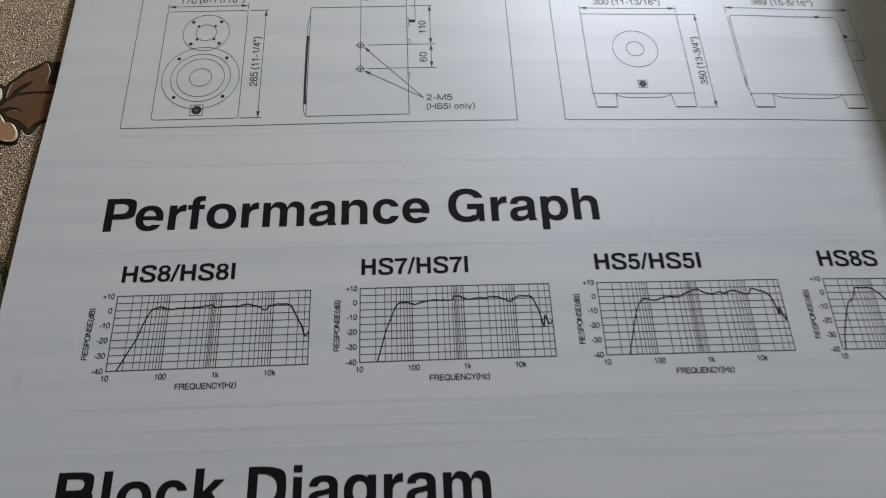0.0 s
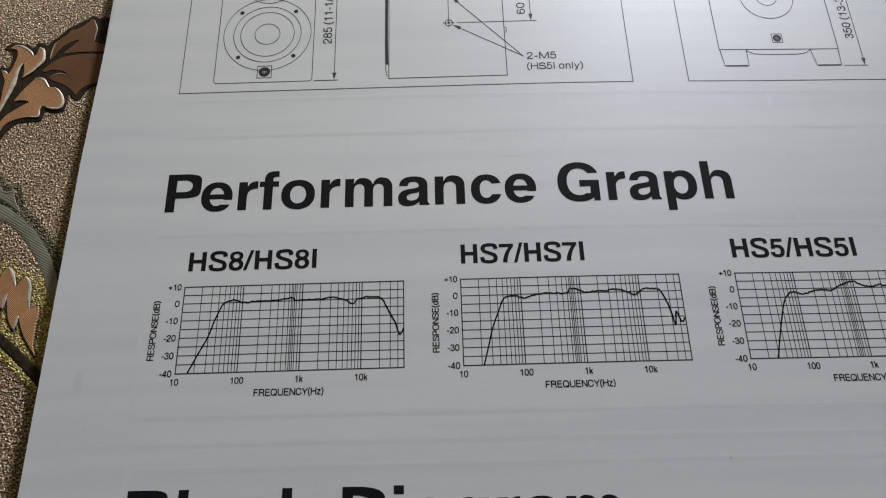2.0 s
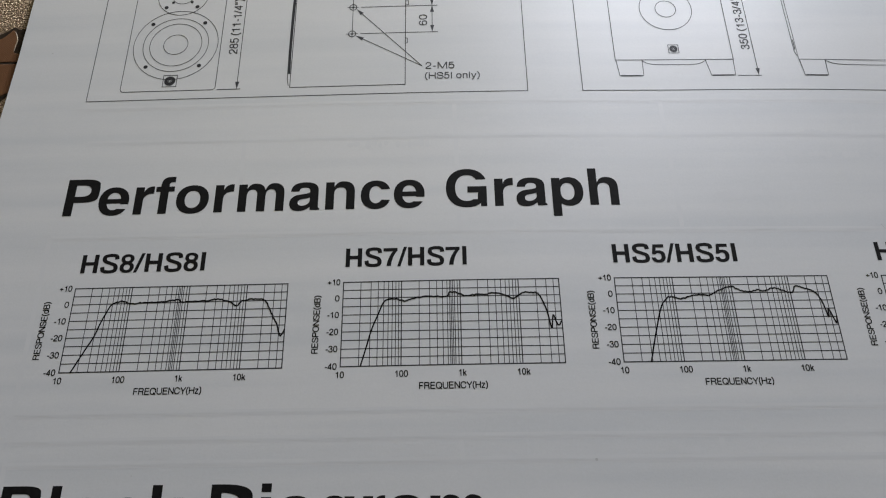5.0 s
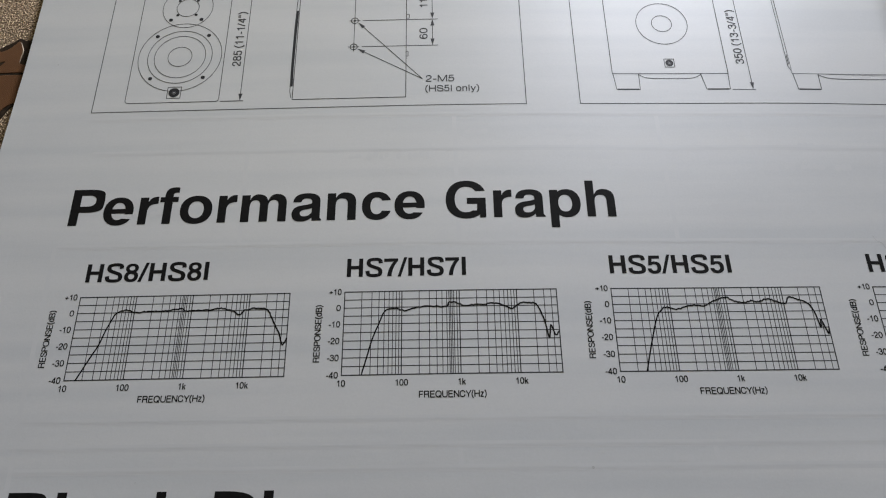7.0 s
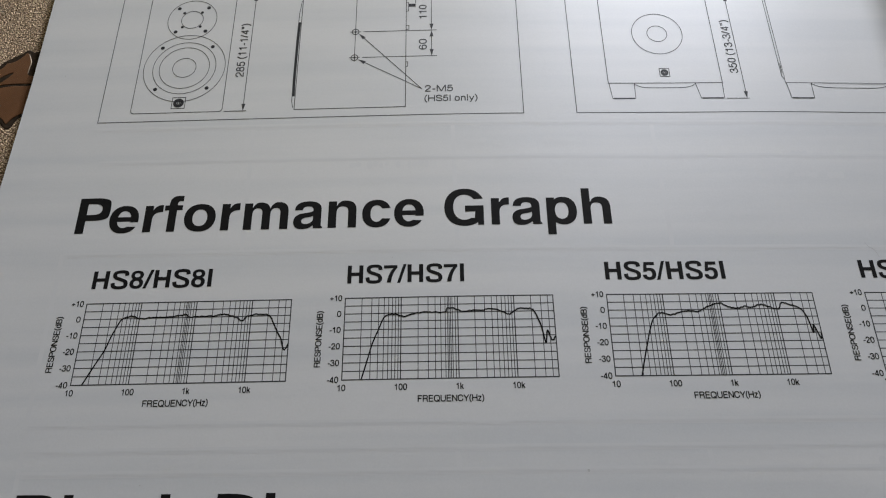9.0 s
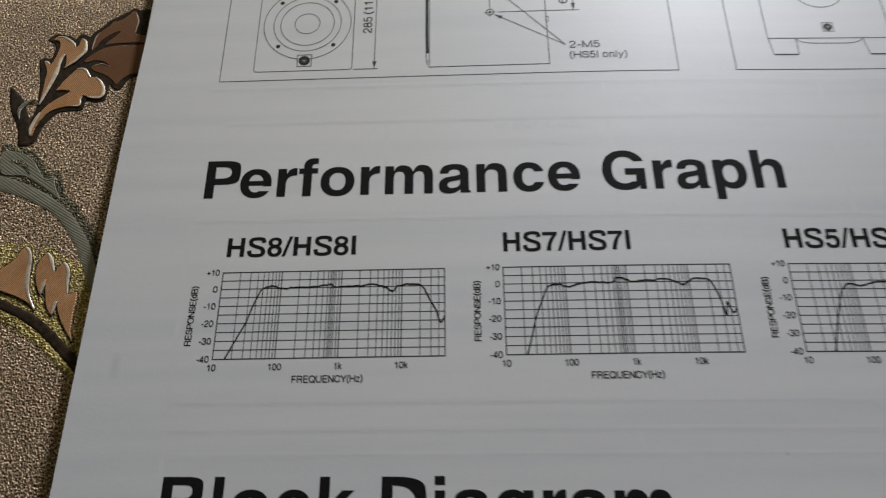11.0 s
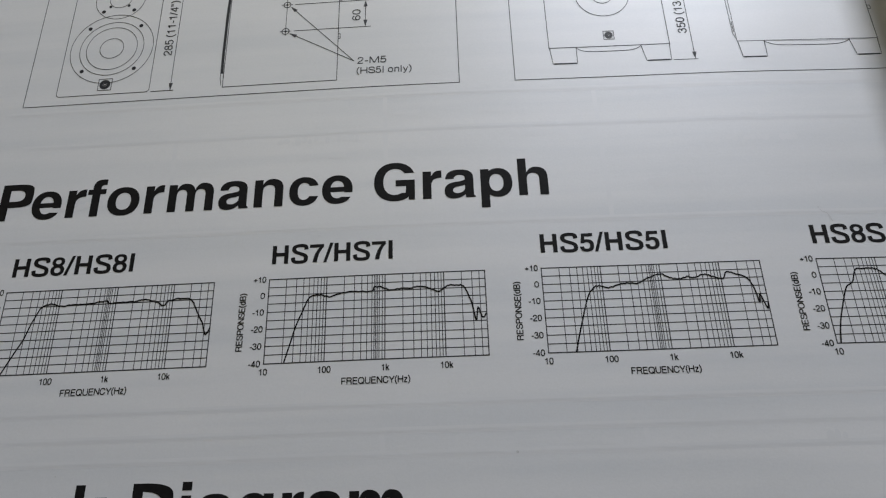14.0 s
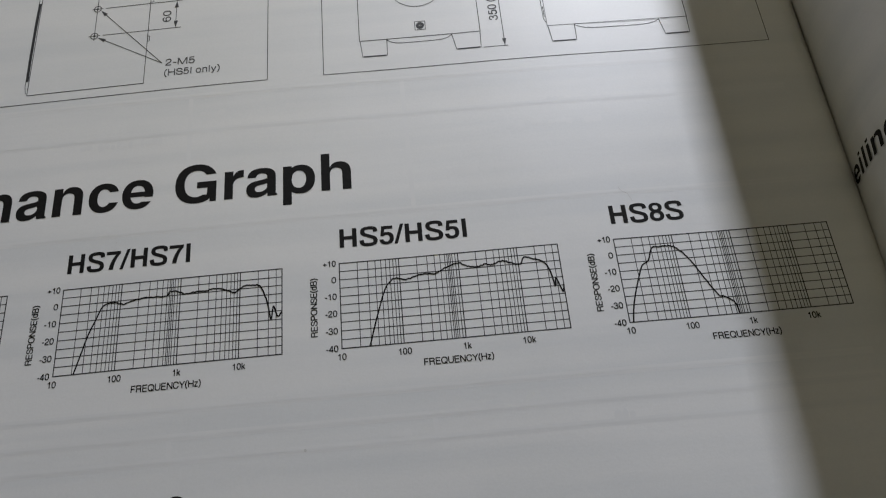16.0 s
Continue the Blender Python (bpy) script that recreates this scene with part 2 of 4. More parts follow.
def smooth_path(points, per=8):
    """A Catmull-Rom curve through the points."""
    p = [Vector(q) for q in points]
    p = [2 * p[0] - p[1]] + p + [2 * p[-1] - p[-2]]
    out = []
    for i in range(1, len(p) - 2):
        for k in range(per):
            t = k / per
            a, b, c, d = p[i - 1], p[i], p[i + 1], p[i + 2]
            out.append(0.5 * (2 * b + (c - a) * t + (2 * a - 5 * b + 4 * c - d) * t * t + (3 * b - a - 3 * c + d) * t ** 3))
    return out + [p[-2]]


def widths(values, n):
    """Half widths spread smoothly over n stations."""
    line = smooth_path([(i, w, 0) for i, w in enumerate(values)], 12)
    return np.interp(np.linspace(0, len(values) - 1, n), [p.x for p in line], [max(p.y, 0.03) for p in line])


def petal(name, spine, left, right, mat, z, rise, grow=0.0, label="", ragged=0.0):
    """An embossed ornament: a spine in millimetres and its half widths on either side, domed and rounded off."""
    line = smooth_path([(*s, 0) for s in spine], 12)
    n = len(line)
    wl, wr = widths(left, n) + grow, widths(right, n) + grow
    rng = random.Random(len(name) * 31 + n + round(spine[0][0] * 10))
    rows, across = [], 9
    for i, p in enumerate(line):
        d = (line[min(i + 1, n - 1)] - line[max(i - 1, 0)]).normalized()
        side = Vector((-d.y, d.x, 0))
        q = p + d * grow * (2 * i / (n - 1) - 1)
        a = wl[i] + rng.uniform(-ragged, ragged)
        b = wr[i] + rng.uniform(-ragged, ragged)
        row = []
        for k in range(across):
            t = 2 * k / (across - 1) - 1
            o = q - side * (t * a if t < 0 else t * b)
            row.append((o.x, o.y, z + rise * (1 - abs(t) ** 4) * (1 if 0 < i < n - 1 else 0.0)))
        rows.append(row)
    faces = [(i * across + k, i * across + k + 1, (i + 1) * across + k + 1, (i + 1) * across + k) for i in range(n - 1) for k in range(across - 1)]
    return mesh_object(name, [tuple(c * MM for c in v) for row in rows for v in row], faces, mat, cloth, label, smooth=True)


def emboss(name, outline, mat, z, rise, inset=0.12, label=""):
    """A raised foil shape: a closed outline in millimetres, its edge rounded up to a flat top."""
    p = [Vector((*q, 0)) for q in outline]
    n, loop = len(p), []
    for i in range(n):
        a, b, c, d = p[i - 1], p[i], p[(i + 1) % n], p[(i + 2) % n]
        for t in (0, 0.25, 0.5, 0.75):
            loop.append(0.5 * (2 * b + 0.8 * (c - a) * t + (1.6 * a - 5.2 * b + 4.4 * c - 0.8 * d) * t * t + (3.2 * b - 0.8 * a - 3.2 * c + 0.8 * d) * t ** 3))
    m = len(loop)
    turn = 1 if sum(a.x * b.y - b.x * a.y for a, b in zip(loop, loop[1:] + loop[:1])) > 0 else -1
    rings = [[], [], []]
    for i, q in enumerate(loop):
        d = (loop[(i + 1) % m] - loop[i - 1]).normalized()
        side = Vector((-d.y, d.x, 0)) * turn
        for ring, step, up in zip(rings, (0, 0.45, 1), (0, 0.75, 1)):
            o = q + side * inset * step
            ring.append((o.x * MM, o.y * MM, (z + rise * up) * MM))
    faces = [(r * m + i, r * m + (i + 1) % m, (r + 1) * m + (i + 1) % m, (r + 1) * m + i)[::turn] for r in range(2) for i in range(m)]
    top = [Vector(q) for q in rings[2]]
    for a, b, c in tessellate_polygon([[Vector((q.x, q.y, 0)) for q in top]]):
        up = (top[b] - top[a]).cross(top[c] - top[a]).z > 0
        faces.append((2 * m + a, 2 * m + b, 2 * m + c) if up else (2 * m + a, 2 * m + c, 2 * m + b))
    return mesh_object(name, rings[0] + rings[1] + rings[2], faces, mat, cloth, label)


def pale_rim(line, width, z, mat=None):
    """A thin raised pale edge that tapers to both ends."""
    rng = random.Random(len(line) + round(line[0][0] * 10))
    half = [width * (0.35 + 0.65 * math.sin(math.pi * k / 8)) / 2 * rng.uniform(0.85, 1.15) for k in range(9)]
    petal("pale_rim", line, half, half, mat or SHINE, z, 0.07)


# the copper and brown leaf on its dark ground
LEAF_GROUND = [(-38.1, -1.3), (-38.2, 1.5), (-38.7, 5.3), (-39.8, 9.9), (-39.8, 11.2), (-38.8, 11.5), (-37.9, 11.2), (-37.4, 12.1), (-37.3, 13.5), (-37.8, 15.0), (-39.3, 15.8), (-38.8, 16.9), (-37.6, 17.5), (-34.7, 17.0), (-33.7, 16.2), (-33.1, 17.0), (-32.5, 17.5), (-31.6, 17.3), (-30.7, 16.8), (-30.2, 17.8), (-28.3, 19.7), (-27.6, 20.8), (-26.6, 21.5), (-24.0, 23.2), (-22.8, 24.2), (-21.3, 23.6), (-18.8, 22.7), (-16.5, 6.4), (-19.5, 6.6), (-21.0, 5.8), (-21.5, 4.8), (-22.1, 3.5), (-22.8, 3.2), (-23.7, 3.7), (-24.6, 4.6), (-24.6, 2.2), (-24.9, 0.9), (-26.1, 0.4), (-27.6, 0.5), (-28.5, 0.8), (-28.9, -1.4), (-32.1, -1.7), (-33.9, -2.3), (-35.7, -5.0), (-36.2, -6.9), (-36.8, -9.1), (-38.6, -8.4), (-38.9, -5.3), (-38.5, -3.2)]
UPPER_PETAL = [(-37.6, -0.2), (-37.6, 1.5), (-37.6, 4.1), (-37.7, 6.0), (-37.7, 7.7), (-38.1, 8.9), (-38.8, 10.3), (-38.1, 10.3), (-37.4, 9.6), (-36.9, 10.8), (-36.5, 12.7), (-36.4, 14.3), (-36.8, 15.5), (-38.1, 15.9), (-37.4, 16.7), (-36.1, 16.7), (-34.8, 16.0), (-33.8, 15.0), (-33.1, 14.0), (-32.6, 14.5), (-32.3, 16.2), (-31.5, 15.5), (-31.0, 14.1), (-30.9, 12.7), (-31.6, 11.6), (-32.5, 10.4), (-33.3, 9.4), (-34.3, 8.5), (-34.3, 9.7), (-34.5, 11.2), (-34.9, 12.3), (-35.4, 11.4), (-35.6, 9.9), (-35.7, 8.2), (-36.0, 6.3), (-36.4, 4.3), (-36.9, 2.3), (-37.3, 0.7)]
LOWER_PETAL = [(-38.0, -7.3), (-38.0, -5.7), (-37.6, -3.9), (-36.9, -1.9), (-35.8, -0.1), (-34.4, 1.2), (-32.9, 2.3), (-32.0, 3.0), (-33.5, 3.3), (-34.9, 3.2), (-34.4, 4.4), (-33.6, 5.9), (-32.8, 7.1), (-31.7, 8.4), (-30.7, 8.6), (-29.8, 8.1), (-28.8, 6.5), (-27.5, 6.4), (-26.5, 5.5), (-25.6, 4.1), (-25.2, 2.5), (-25.7, 1.4), (-27.1, 1.3), (-28.4, 1.7), (-29.3, 1.9), (-29.6, 1.1), (-29.5, -0.5), (-31.1, -0.6), (-32.6, -0.8), (-34.5, -1.5), (-35.7, -2.5), (-36.6, -4.1), (-37.2, -5.7), (-37.4, -7.2)]
UPPER_LOBE = [(-29.8, 13.0), (-29.8, 14.8), (-29.4, 16.7), (-28.8, 17.7), (-28.1, 18.6), (-27.2, 19.4), (-26.6, 20.5), (-25.8, 20.6), (-24.5, 21.3), (-23.5, 22.4), (-22.7, 23.3), (-21.8, 22.2), (-21.3, 20.7), (-21.3, 18.8), (-21.3, 17.3), (-19.0, 16.7), (-18.8, 15.0), (-21.4, 14.9), (-24.2, 14.8), (-26.2, 14.6), (-27.3, 14.3), (-26.7, 15.4), (-25.5, 16.6), (-24.6, 17.9), (-25.9, 17.4), (-27.2, 16.4), (-28.4, 15.0), (-29.1, 13.6)]
LOWER_LOBE = [(-30.8, 10.4), (-29.6, 11.9), (-28.2, 13.1), (-26.8, 13.8), (-24.1, 14.3), (-21.4, 14.3), (-18.1, 14.2), (-18.0, 8.3), (-19.6, 7.2), (-20.6, 6.9), (-21.3, 6.5), (-22.1, 5.9), (-22.7, 5.0), (-23.2, 4.4), (-24.0, 5.4), (-24.9, 6.2), (-25.9, 6.9), (-27.3, 7.5), (-28.4, 8.0), (-29.2, 8.8), (-28.6, 9.3), (-27.4, 9.6), (-25.9, 9.3), (-25.3, 9.1), (-26.5, 10.1), (-28.0, 10.5), (-29.1, 10.4), (-30.0, 10.0)]
emboss("dark_outline", LEAF_GROUND, OUTLINE, 0.02, 0.10, 0.35)
emboss("copper_petal", UPPER_PETAL, COPPER, 0.10, 0.20)
emboss("copper_petal", LOWER_PETAL, COPPER, 0.10, 0.20)
emboss("brown_petal", UPPER_LOBE, BROWN, 0.10, 0.12)
emboss("brown_petal", LOWER_LOBE, BROWN, 0.10, 0.12)
pale_rim([(-37.3, 16.6), (-36.1, 16.5), (-34.8, 15.8), (-33.7, 14.9), (-33.1, 14.0)], 0.55, 0.31)
pale_rim([(-32.1, 16.0), (-31.4, 15.4), (-31.0, 13.9), (-31.0, 12.7), (-31.7, 11.6), (-32.6, 10.4), (-33.6, 9.4), (-34.3, 8.7)], 0.75, 0.31)
pale_rim([(-34.9, 12.2), (-35.3, 11.4), (-35.6, 9.9), (-35.7, 8.2), (-36.0, 6.3), (-36.4, 4.3), (-36.9, 2.3), (-37.5, -0.1)], 1.00, 0.31)
pale_rim([(-38.7, 10.3), (-38.1, 10.2), (-37.4, 9.6)], 0.45, 0.31)
pale_rim([(-31.7, 8.4), (-30.7, 8.5), (-29.9, 8.1), (-28.9, 6.7), (-28.6, 6.3)], 0.50, 0.31)
pale_rim([(-27.5, 6.3), (-26.6, 5.5), (-25.7, 4.1), (-25.3, 2.5), (-25.8, 1.5), (-27.1, 1.4), (-28.4, 1.7)], 0.65, 0.31)
pale_rim([(-29.3, 1.8), (-29.6, 1.0), (-29.6, -0.4), (-31.2, -0.5)], 0.50, 0.31)
pale_rim([(-36.9, -2.0), (-37.5, -3.9), (-37.9, -5.7), (-37.8, -7.2)], 0.80, 0.31)
pale_rim([(-28.9, 8.9), (-27.9, 9.4), (-26.8, 9.6), (-25.3, 9.0)], 0.30, 0.23, BROWN_RIM)
pale_rim([(-29.6, 13.1), (-29.6, 14.8), (-29.3, 16.7), (-28.7, 17.7)], 0.30, 0.23, BROWN_RIM)
pale_rim([(-22.2, 22.9), (-21.6, 21.5), (-21.3, 20.4), (-21.4, 18.8), (-21.4, 17.5)], 0.30, 0.23, BROWN_RIM)

# the grey-olive vine and the copper tongues with their gold ground
petal("dark_stem", [(-44.2, 4.3), (-41.7, -0.9), (-39.3, -5.0), (-38.7, -9.6)], [0.2, 1.6, 1.3, 1.2, 1.5], [0.2, 1.2, 1.4, 1.4, 1.0], OUTLINE, 0.03, 0.2)
petal("olive_curl", [(-40.7, -3.5), (-41.1, -1.1), (-39.5, 0.8), (-38.1, 1.0)], [0.1, 0.5, 0.5, 0.1], [0.1, 0.4, 0.4, 0.1], OLIVE, 0.2, 0.2)
emboss("dark_outline", [(-42.7, -9.2), (-39.6, -9.5), (-38.0, -10.0), (-36.2, -10.7), (-34.8, -12.2), (-33.3, -14.1), (-32.3, -15.5), (-30.9, -15.2), (-29.9, -15.9), (-29.3, -17.6), (-28.3, -19.5), (-27.3, -21.7), (-26.4, -24.5), (-27.9, -23.6), (-30.2, -21.3), (-32.4, -19.8), (-35.2, -18.3), (-37.9, -17.4), (-41.0, -16.9)], MOSS, 0.03, 0.07, 0.3)
emboss("olive_leaf", [(-42.3, -10.8), (-39.3, -10.9), (-37.7, -11.4), (-36.2, -12.4), (-34.7, -14.2), (-33.5, -16.0), (-32.5, -17.0), (-31.5, -16.8), (-30.9, -16.3), (-30.8, -17.5), (-30.0, -19.3), (-28.9, -21.3), (-30.4, -20.2), (-32.1, -19.0), (-33.8, -17.9), (-35.5, -16.8), (-37.2, -16.1), (-41.3, -15.6)], OLIVE, 0.08, 0.12)
petal("vein", [(-40.1, -12.8), (-37.7, -13.6), (-35.8, -15.9)], [0.3, 0.7, 0.1], [0.3, 0.5, 0.1], MOSS, 0.2, 0.06)
pale_rim([(-33.0, -16.8), (-32.0, -17.0), (-31.0, -16.4)], 0.35, 0.21, OLIVE_RIM)
petal("dark_outline", [(-48.4, -15.8), (-40.1, -16.9), (-32.4, -20.0), (-27.3, -23.7), (-22.7, -29.4), (-19.1, -37.4), (-16.5, -43.0)], [2.0] * 7, [2.0] * 7, MOSS, 0.02, 0.06, ragged=0.25)
petal("olive_vine", [(-48.4, -16.5), (-40.1, -17.7), (-32.7, -20.8), (-27.8, -24.3), (-23.3, -29.9), (-19.7, -37.5), (-16.9, -43.0)], [1.5, 1.5, 1.3, 1.2, 1.2, 1.1, 1.1], [1.5, 1.5, 1.3, 1.2, 1.2, 1.1, 1.1], OLIVE, 0.06, 0.1, ragged=0.06)

# joined copper tongues with pale edges on a glittering gold ground
LONG_TONGUE = [(-37.0, -35.7), (-35.3, -34.0), (-34.4, -33.0), (-34.1, -32.2), (-33.6, -31.4), (-33.0, -30.7), (-32.3, -31.6), (-31.6, -33.1), (-31.3, -34.9), (-31.3, -36.8), (-31.0, -38.4), (-30.3, -40.3), (-29.3, -42.0), (-28.8, -42.7), (-30.0, -41.7), (-31.3, -40.9), (-32.8, -40.2), (-36.4, -38.7)]
JOINED_TONGUES = [(-28.9, -31.9), (-28.3, -32.7), (-27.4, -34.2), (-26.9, -35.7), (-26.5, -35.1), (-26.1, -34.5), (-25.5, -33.8), (-24.8, -34.6), (-24.2, -36.0), (-24.0, -38.0), (-23.6, -39.8), (-22.9, -39.7), (-22.1, -39.5), (-21.9, -41.1), (-22.0, -42.9), (-21.9, -44.9), (-21.8, -46.7), (-21.2, -48.4), (-22.7, -46.5), (-23.9, -44.7), (-24.8, -42.9), (-25.3, -41.2), (-25.5, -41.5), (-25.6, -42.5), (-25.7, -43.8), (-26.4, -43.0), (-27.1, -41.7), (-27.6, -39.9), (-27.9, -38.4), (-28.2, -37.0), (-28.3, -37.6), (-28.3, -38.5), (-28.4, -40.0), (-29.0, -39.3), (-29.6, -37.9), (-30.1, -36.4), (-30.2, -34.7), (-29.9, -33.4), (-29.3, -32.4)]
TONGUES = (
    ([(-29.1, -42.9), (-32.4, -39.1), (-35.6, -35.3), (-36.8, -31.0)], [0.1, 0.8, 1.6, 2.2, 2.4, 1.8, 0.2], [0.1, 0.8, 1.5, 1.6, 1.3, 0.9, 0.2]),
    ([(-29.1, -42.9), (-31.5, -38.9), (-32.5, -35.3), (-33.0, -31.0)], [0.1, 1.0, 1.7, 1.9, 1.8, 1.2, 0.15], [0.1, 0.35, 0.6, 0.8, 0.95, 0.8, 0.15]),
    ([(-28.6, -39.9), (-28.7, -37.3), (-28.4, -34.8), (-29.1, -31.8)], [0.1, 0.6, 1.1, 1.4, 1.3, 0.8, 0.1], [0.1, 0.3, 0.5, 1.6, 1.7, 0.9, 0.1]),
    ([(-25.7, -44.0), (-26.2, -41.0), (-25.6, -37.9), (-25.5, -33.9)], [0.1, 0.7, 1.2, 1.7, 1.9, 1.1, 0.15], [0.1, 0.3, 0.9, 2.2, 2.1, 1.2, 0.15]),
    ([(-20.0, -50.0), (-22.2, -45.9), (-23.0, -42.4), (-22.1, -39.1)], [0.1, 0.7, 1.1, 1.5, 1.7, 1.6, 0.4], [0.1, 0.3, 0.7, 0.9, 1.0, 0.7, 0.2]),
)
for k, (spine, left, right) in enumerate(TONGUES):
    petal("gold_ground", spine, left, right, GOLD, 0.012 + 0.004 * k, 0.05, 1.0, ragged=0.25)
emboss("dark_outline", LONG_TONGUE, MOSS, 0.075, 0.05, -0.35)
emboss("dark_outline", JOINED_TONGUES, MOSS, 0.075, 0.05, -0.35)
emboss("copper_tongue", LONG_TONGUE, COPPER, 0.10, 0.28)
emboss("copper_tongue", JOINED_TONGUES, COPPER, 0.10, 0.28)
pale_rim([(-33.0, -30.8), (-32.2, -31.7), (-31.7, -33.1), (-31.5, -35.0), (-31.4, -36.8), (-31.0, -38.5), (-30.3, -40.4), (-28.9, -42.6)], 0.85, 0.39)
pale_rim([(-28.8, -32.0), (-28.2, -32.8), (-27.5, -34.2), (-26.9, -35.7)], 0.70, 0.39)
pale_rim([(-25.5, -33.9), (-24.8, -34.7), (-24.3, -36.0), (-24.1, -38.0), (-23.7, -39.8)], 0.75, 0.39)
pale_rim([(-28.1, -37.1), (-28.3, -38.2), (-28.4, -39.9)], 0.70, 0.39)
pale_rim([(-25.3, -41.2), (-25.5, -42.1), (-25.7, -43.7)], 0.70, 0.39)
petal("gold_ground", [(-40.1, -40.4), (-32.9, -42.6), (-27.4, -45.5), (-20.6, -50.8), (-16.5, -55.3)], [1.8, 1.8, 2.0, 1.6, 1.5], [1.2] * 5, GOLD, 0.036, 0.05, ragged=0.3)
petal("gold_ground", [(-23.2, -33.4), (-21.0, -38.5), (-20.1, -43.5), (-18.8, -49.2)], [0.6, 0.9, 1.0, 1.0], [0.6, 0.9, 1.0, 1.0], GOLD, 0.04, 0.05, ragged=0.3)
petal("dark_stem", [(-42.2, -38.4), (-35.0, -41.6), (-29.0, -44.5), (-24.7, -47.9), (-19.6, -52.7), (-15.5, -57.4)], [0.7, 0.8, 0.9, 0.95, 1.0, 1.0], [0.7, 0.8, 0.9, 0.95, 1.0, 1.0], OUTLINE, 0.08, 0.14, ragged=0.06)
petal("gold_edge", [(-42.2, -40.2), (-35.0, -43.4), (-29.9, -46.1), (-25.3, -49.6), (-20.2, -54.3), (-15.5, -59.5)], [0.9] * 6, [0.7, 0.8, 0.8, 0.7, 0.6, 0.6], GOLD, 0.03, 0.12, ragged=0.3)

# ---- the booklet ----
booklet = tagged(new("booklet"), "open white printed booklet with black diagrams lying on the tablecloth", "booklet")

BEND_U = (-40, 20, 60, 100, 125, 150, 170, 183, 186, 188, 189.2, 190.5, 193, 195, 197, 200)
BEND_DEG = (0, 0, -0.19, -2.66, -1.69, -4.2, -2.58, -2.5, -5, -16, -40, -52, -56, -10, 35, 35)
STEP = 0.5
_u = np.arange(-40, 200.01, STEP)
_a = np.radians(np.interp(_u, BEND_U, BEND_DEG))
_mid = (_a[1:] + _a[:-1]) / 2
_x = np.r_[0, np.cumsum(np.cos(_mid) * STEP)]
_z = np.r_[0, np.cumsum(np.sin(_mid) * STEP)]
_x -= np.interp(0, _u, _x)
_z -= np.interp(0, _u, _z)


def on_page(u, v, lift=0.0):
    """The place of the page's point (u, v), lift millimetres above the paper."""
    a = np.interp(u, _u, _a)
    return LEVEL @ Vector(((np.interp(u, _u, _x) - lift * math.sin(a)) * MM, v * MM, (np.interp(u, _u, _z) + lift * math.cos(a)) * MM))


LEFT_EDGE, GUTTER, PAGE_TOP, PAGE_BOTTOM = -16.4, 197.5, 92.0, -205.0


def sheet_mesh(name, place, us, vs, thick, mat, parent, label=""):
    """A thin curved sheet with real thickness."""
    verts, faces = [], []
    nu, nv = len(us), len(vs)
    for lift in (0.0, -thick):
        for v in vs:
            for u in us:
                verts.append(place(u, v, lift))
    for s in (0, nu * nv):
        for j in range(nv - 1):
            for i in range(nu - 1):
                a = s + j * nu + i
                q = (a, a + 1, a + nu + 1, a + nu)
                faces.append(q if s == 0 else q[::-1])
    rim = [i for i in range(nu)] + [j * nu + nu - 1 for j in range(1, nv)] + [(nv - 1) * nu + i for i in range(nu - 2, -1, -1)] + [j * nu for j in range(nv - 2, 0, -1)]
    for a, b in zip(rim, rim[1:] + rim[:1]):
        n = len(verts)
        verts += [verts[a], verts[a + nu * nv], verts[b + nu * nv], verts[b]]
        faces.append((n, n + 1, n + 2, n + 3))
    return mesh_object(name, verts, faces, mat, parent, label, smooth=True)


us = np.r_[LEFT_EDGE, np.arange(-15, 182, 2.5), np.arange(182, GUTTER + 0.1, 0.5)]


def trimmed(u, v, lift):
    """The page's outer edge draws in a little towards the top."""
    return on_page(u + (min(1.2, 0.024 * max(0.0, v + 15)) if u < -16 else 0.0), v, lift)


left_page = sheet_mesh("left_page", trimmed, us, np.r_[np.arange(PAGE_BOTTOM, -15, 27), np.arange(-15, PAGE_TOP + 1, 10.7)], 0.11, PAPER, booklet, "white page with black headings, graphs and line drawings")
# the leaves below, each a little inside the one above
for k in range(1, 22):
    edge = LEFT_EDGE + 0.06 * k + 0.12 * math.sin(k * 2.3) + 0.25
    sheet_mesh("leaf", lambda u, v, lift, k=k: on_page(u, v, lift - 0.28 * k), np.r_[edge, np.arange(-14, 186, 10), 188, 190], (PAGE_BOTTOM + 0.2, PAGE_TOP - 0.2), 0.11, PAPER, booklet)


# the facing page stands up from the fold and arches over to the right
RISE_S = (0, 2.8, 3.2, 8, 14, 22, 30, 38, 48, 62, 90, 130, 205)
RISE_DEG = (165, 160, 110, 105, 100, 92, 80, 60, 28, 4, -14, -22, -12)


def right_profile(v):
    tall = 1.014 - 0.012 * max(0.0, min(1.0, (v + 20) / 40)) + 0.45 * max(0.0, (-28 - v) / 40)
    x, z, out = 193.6, -9.0, []
    for k in range(206):
        out.append(Vector((x, max(z, 0.3 - 5.75 - 0.0297 * (x + 30)), 0)))
        a = radians(np.interp(k / (tall if k < 60 else 1.0), RISE_S, RISE_DEG))
        x, z = x + math.cos(a), z + math.sin(a)
    return out


_profiles = {}


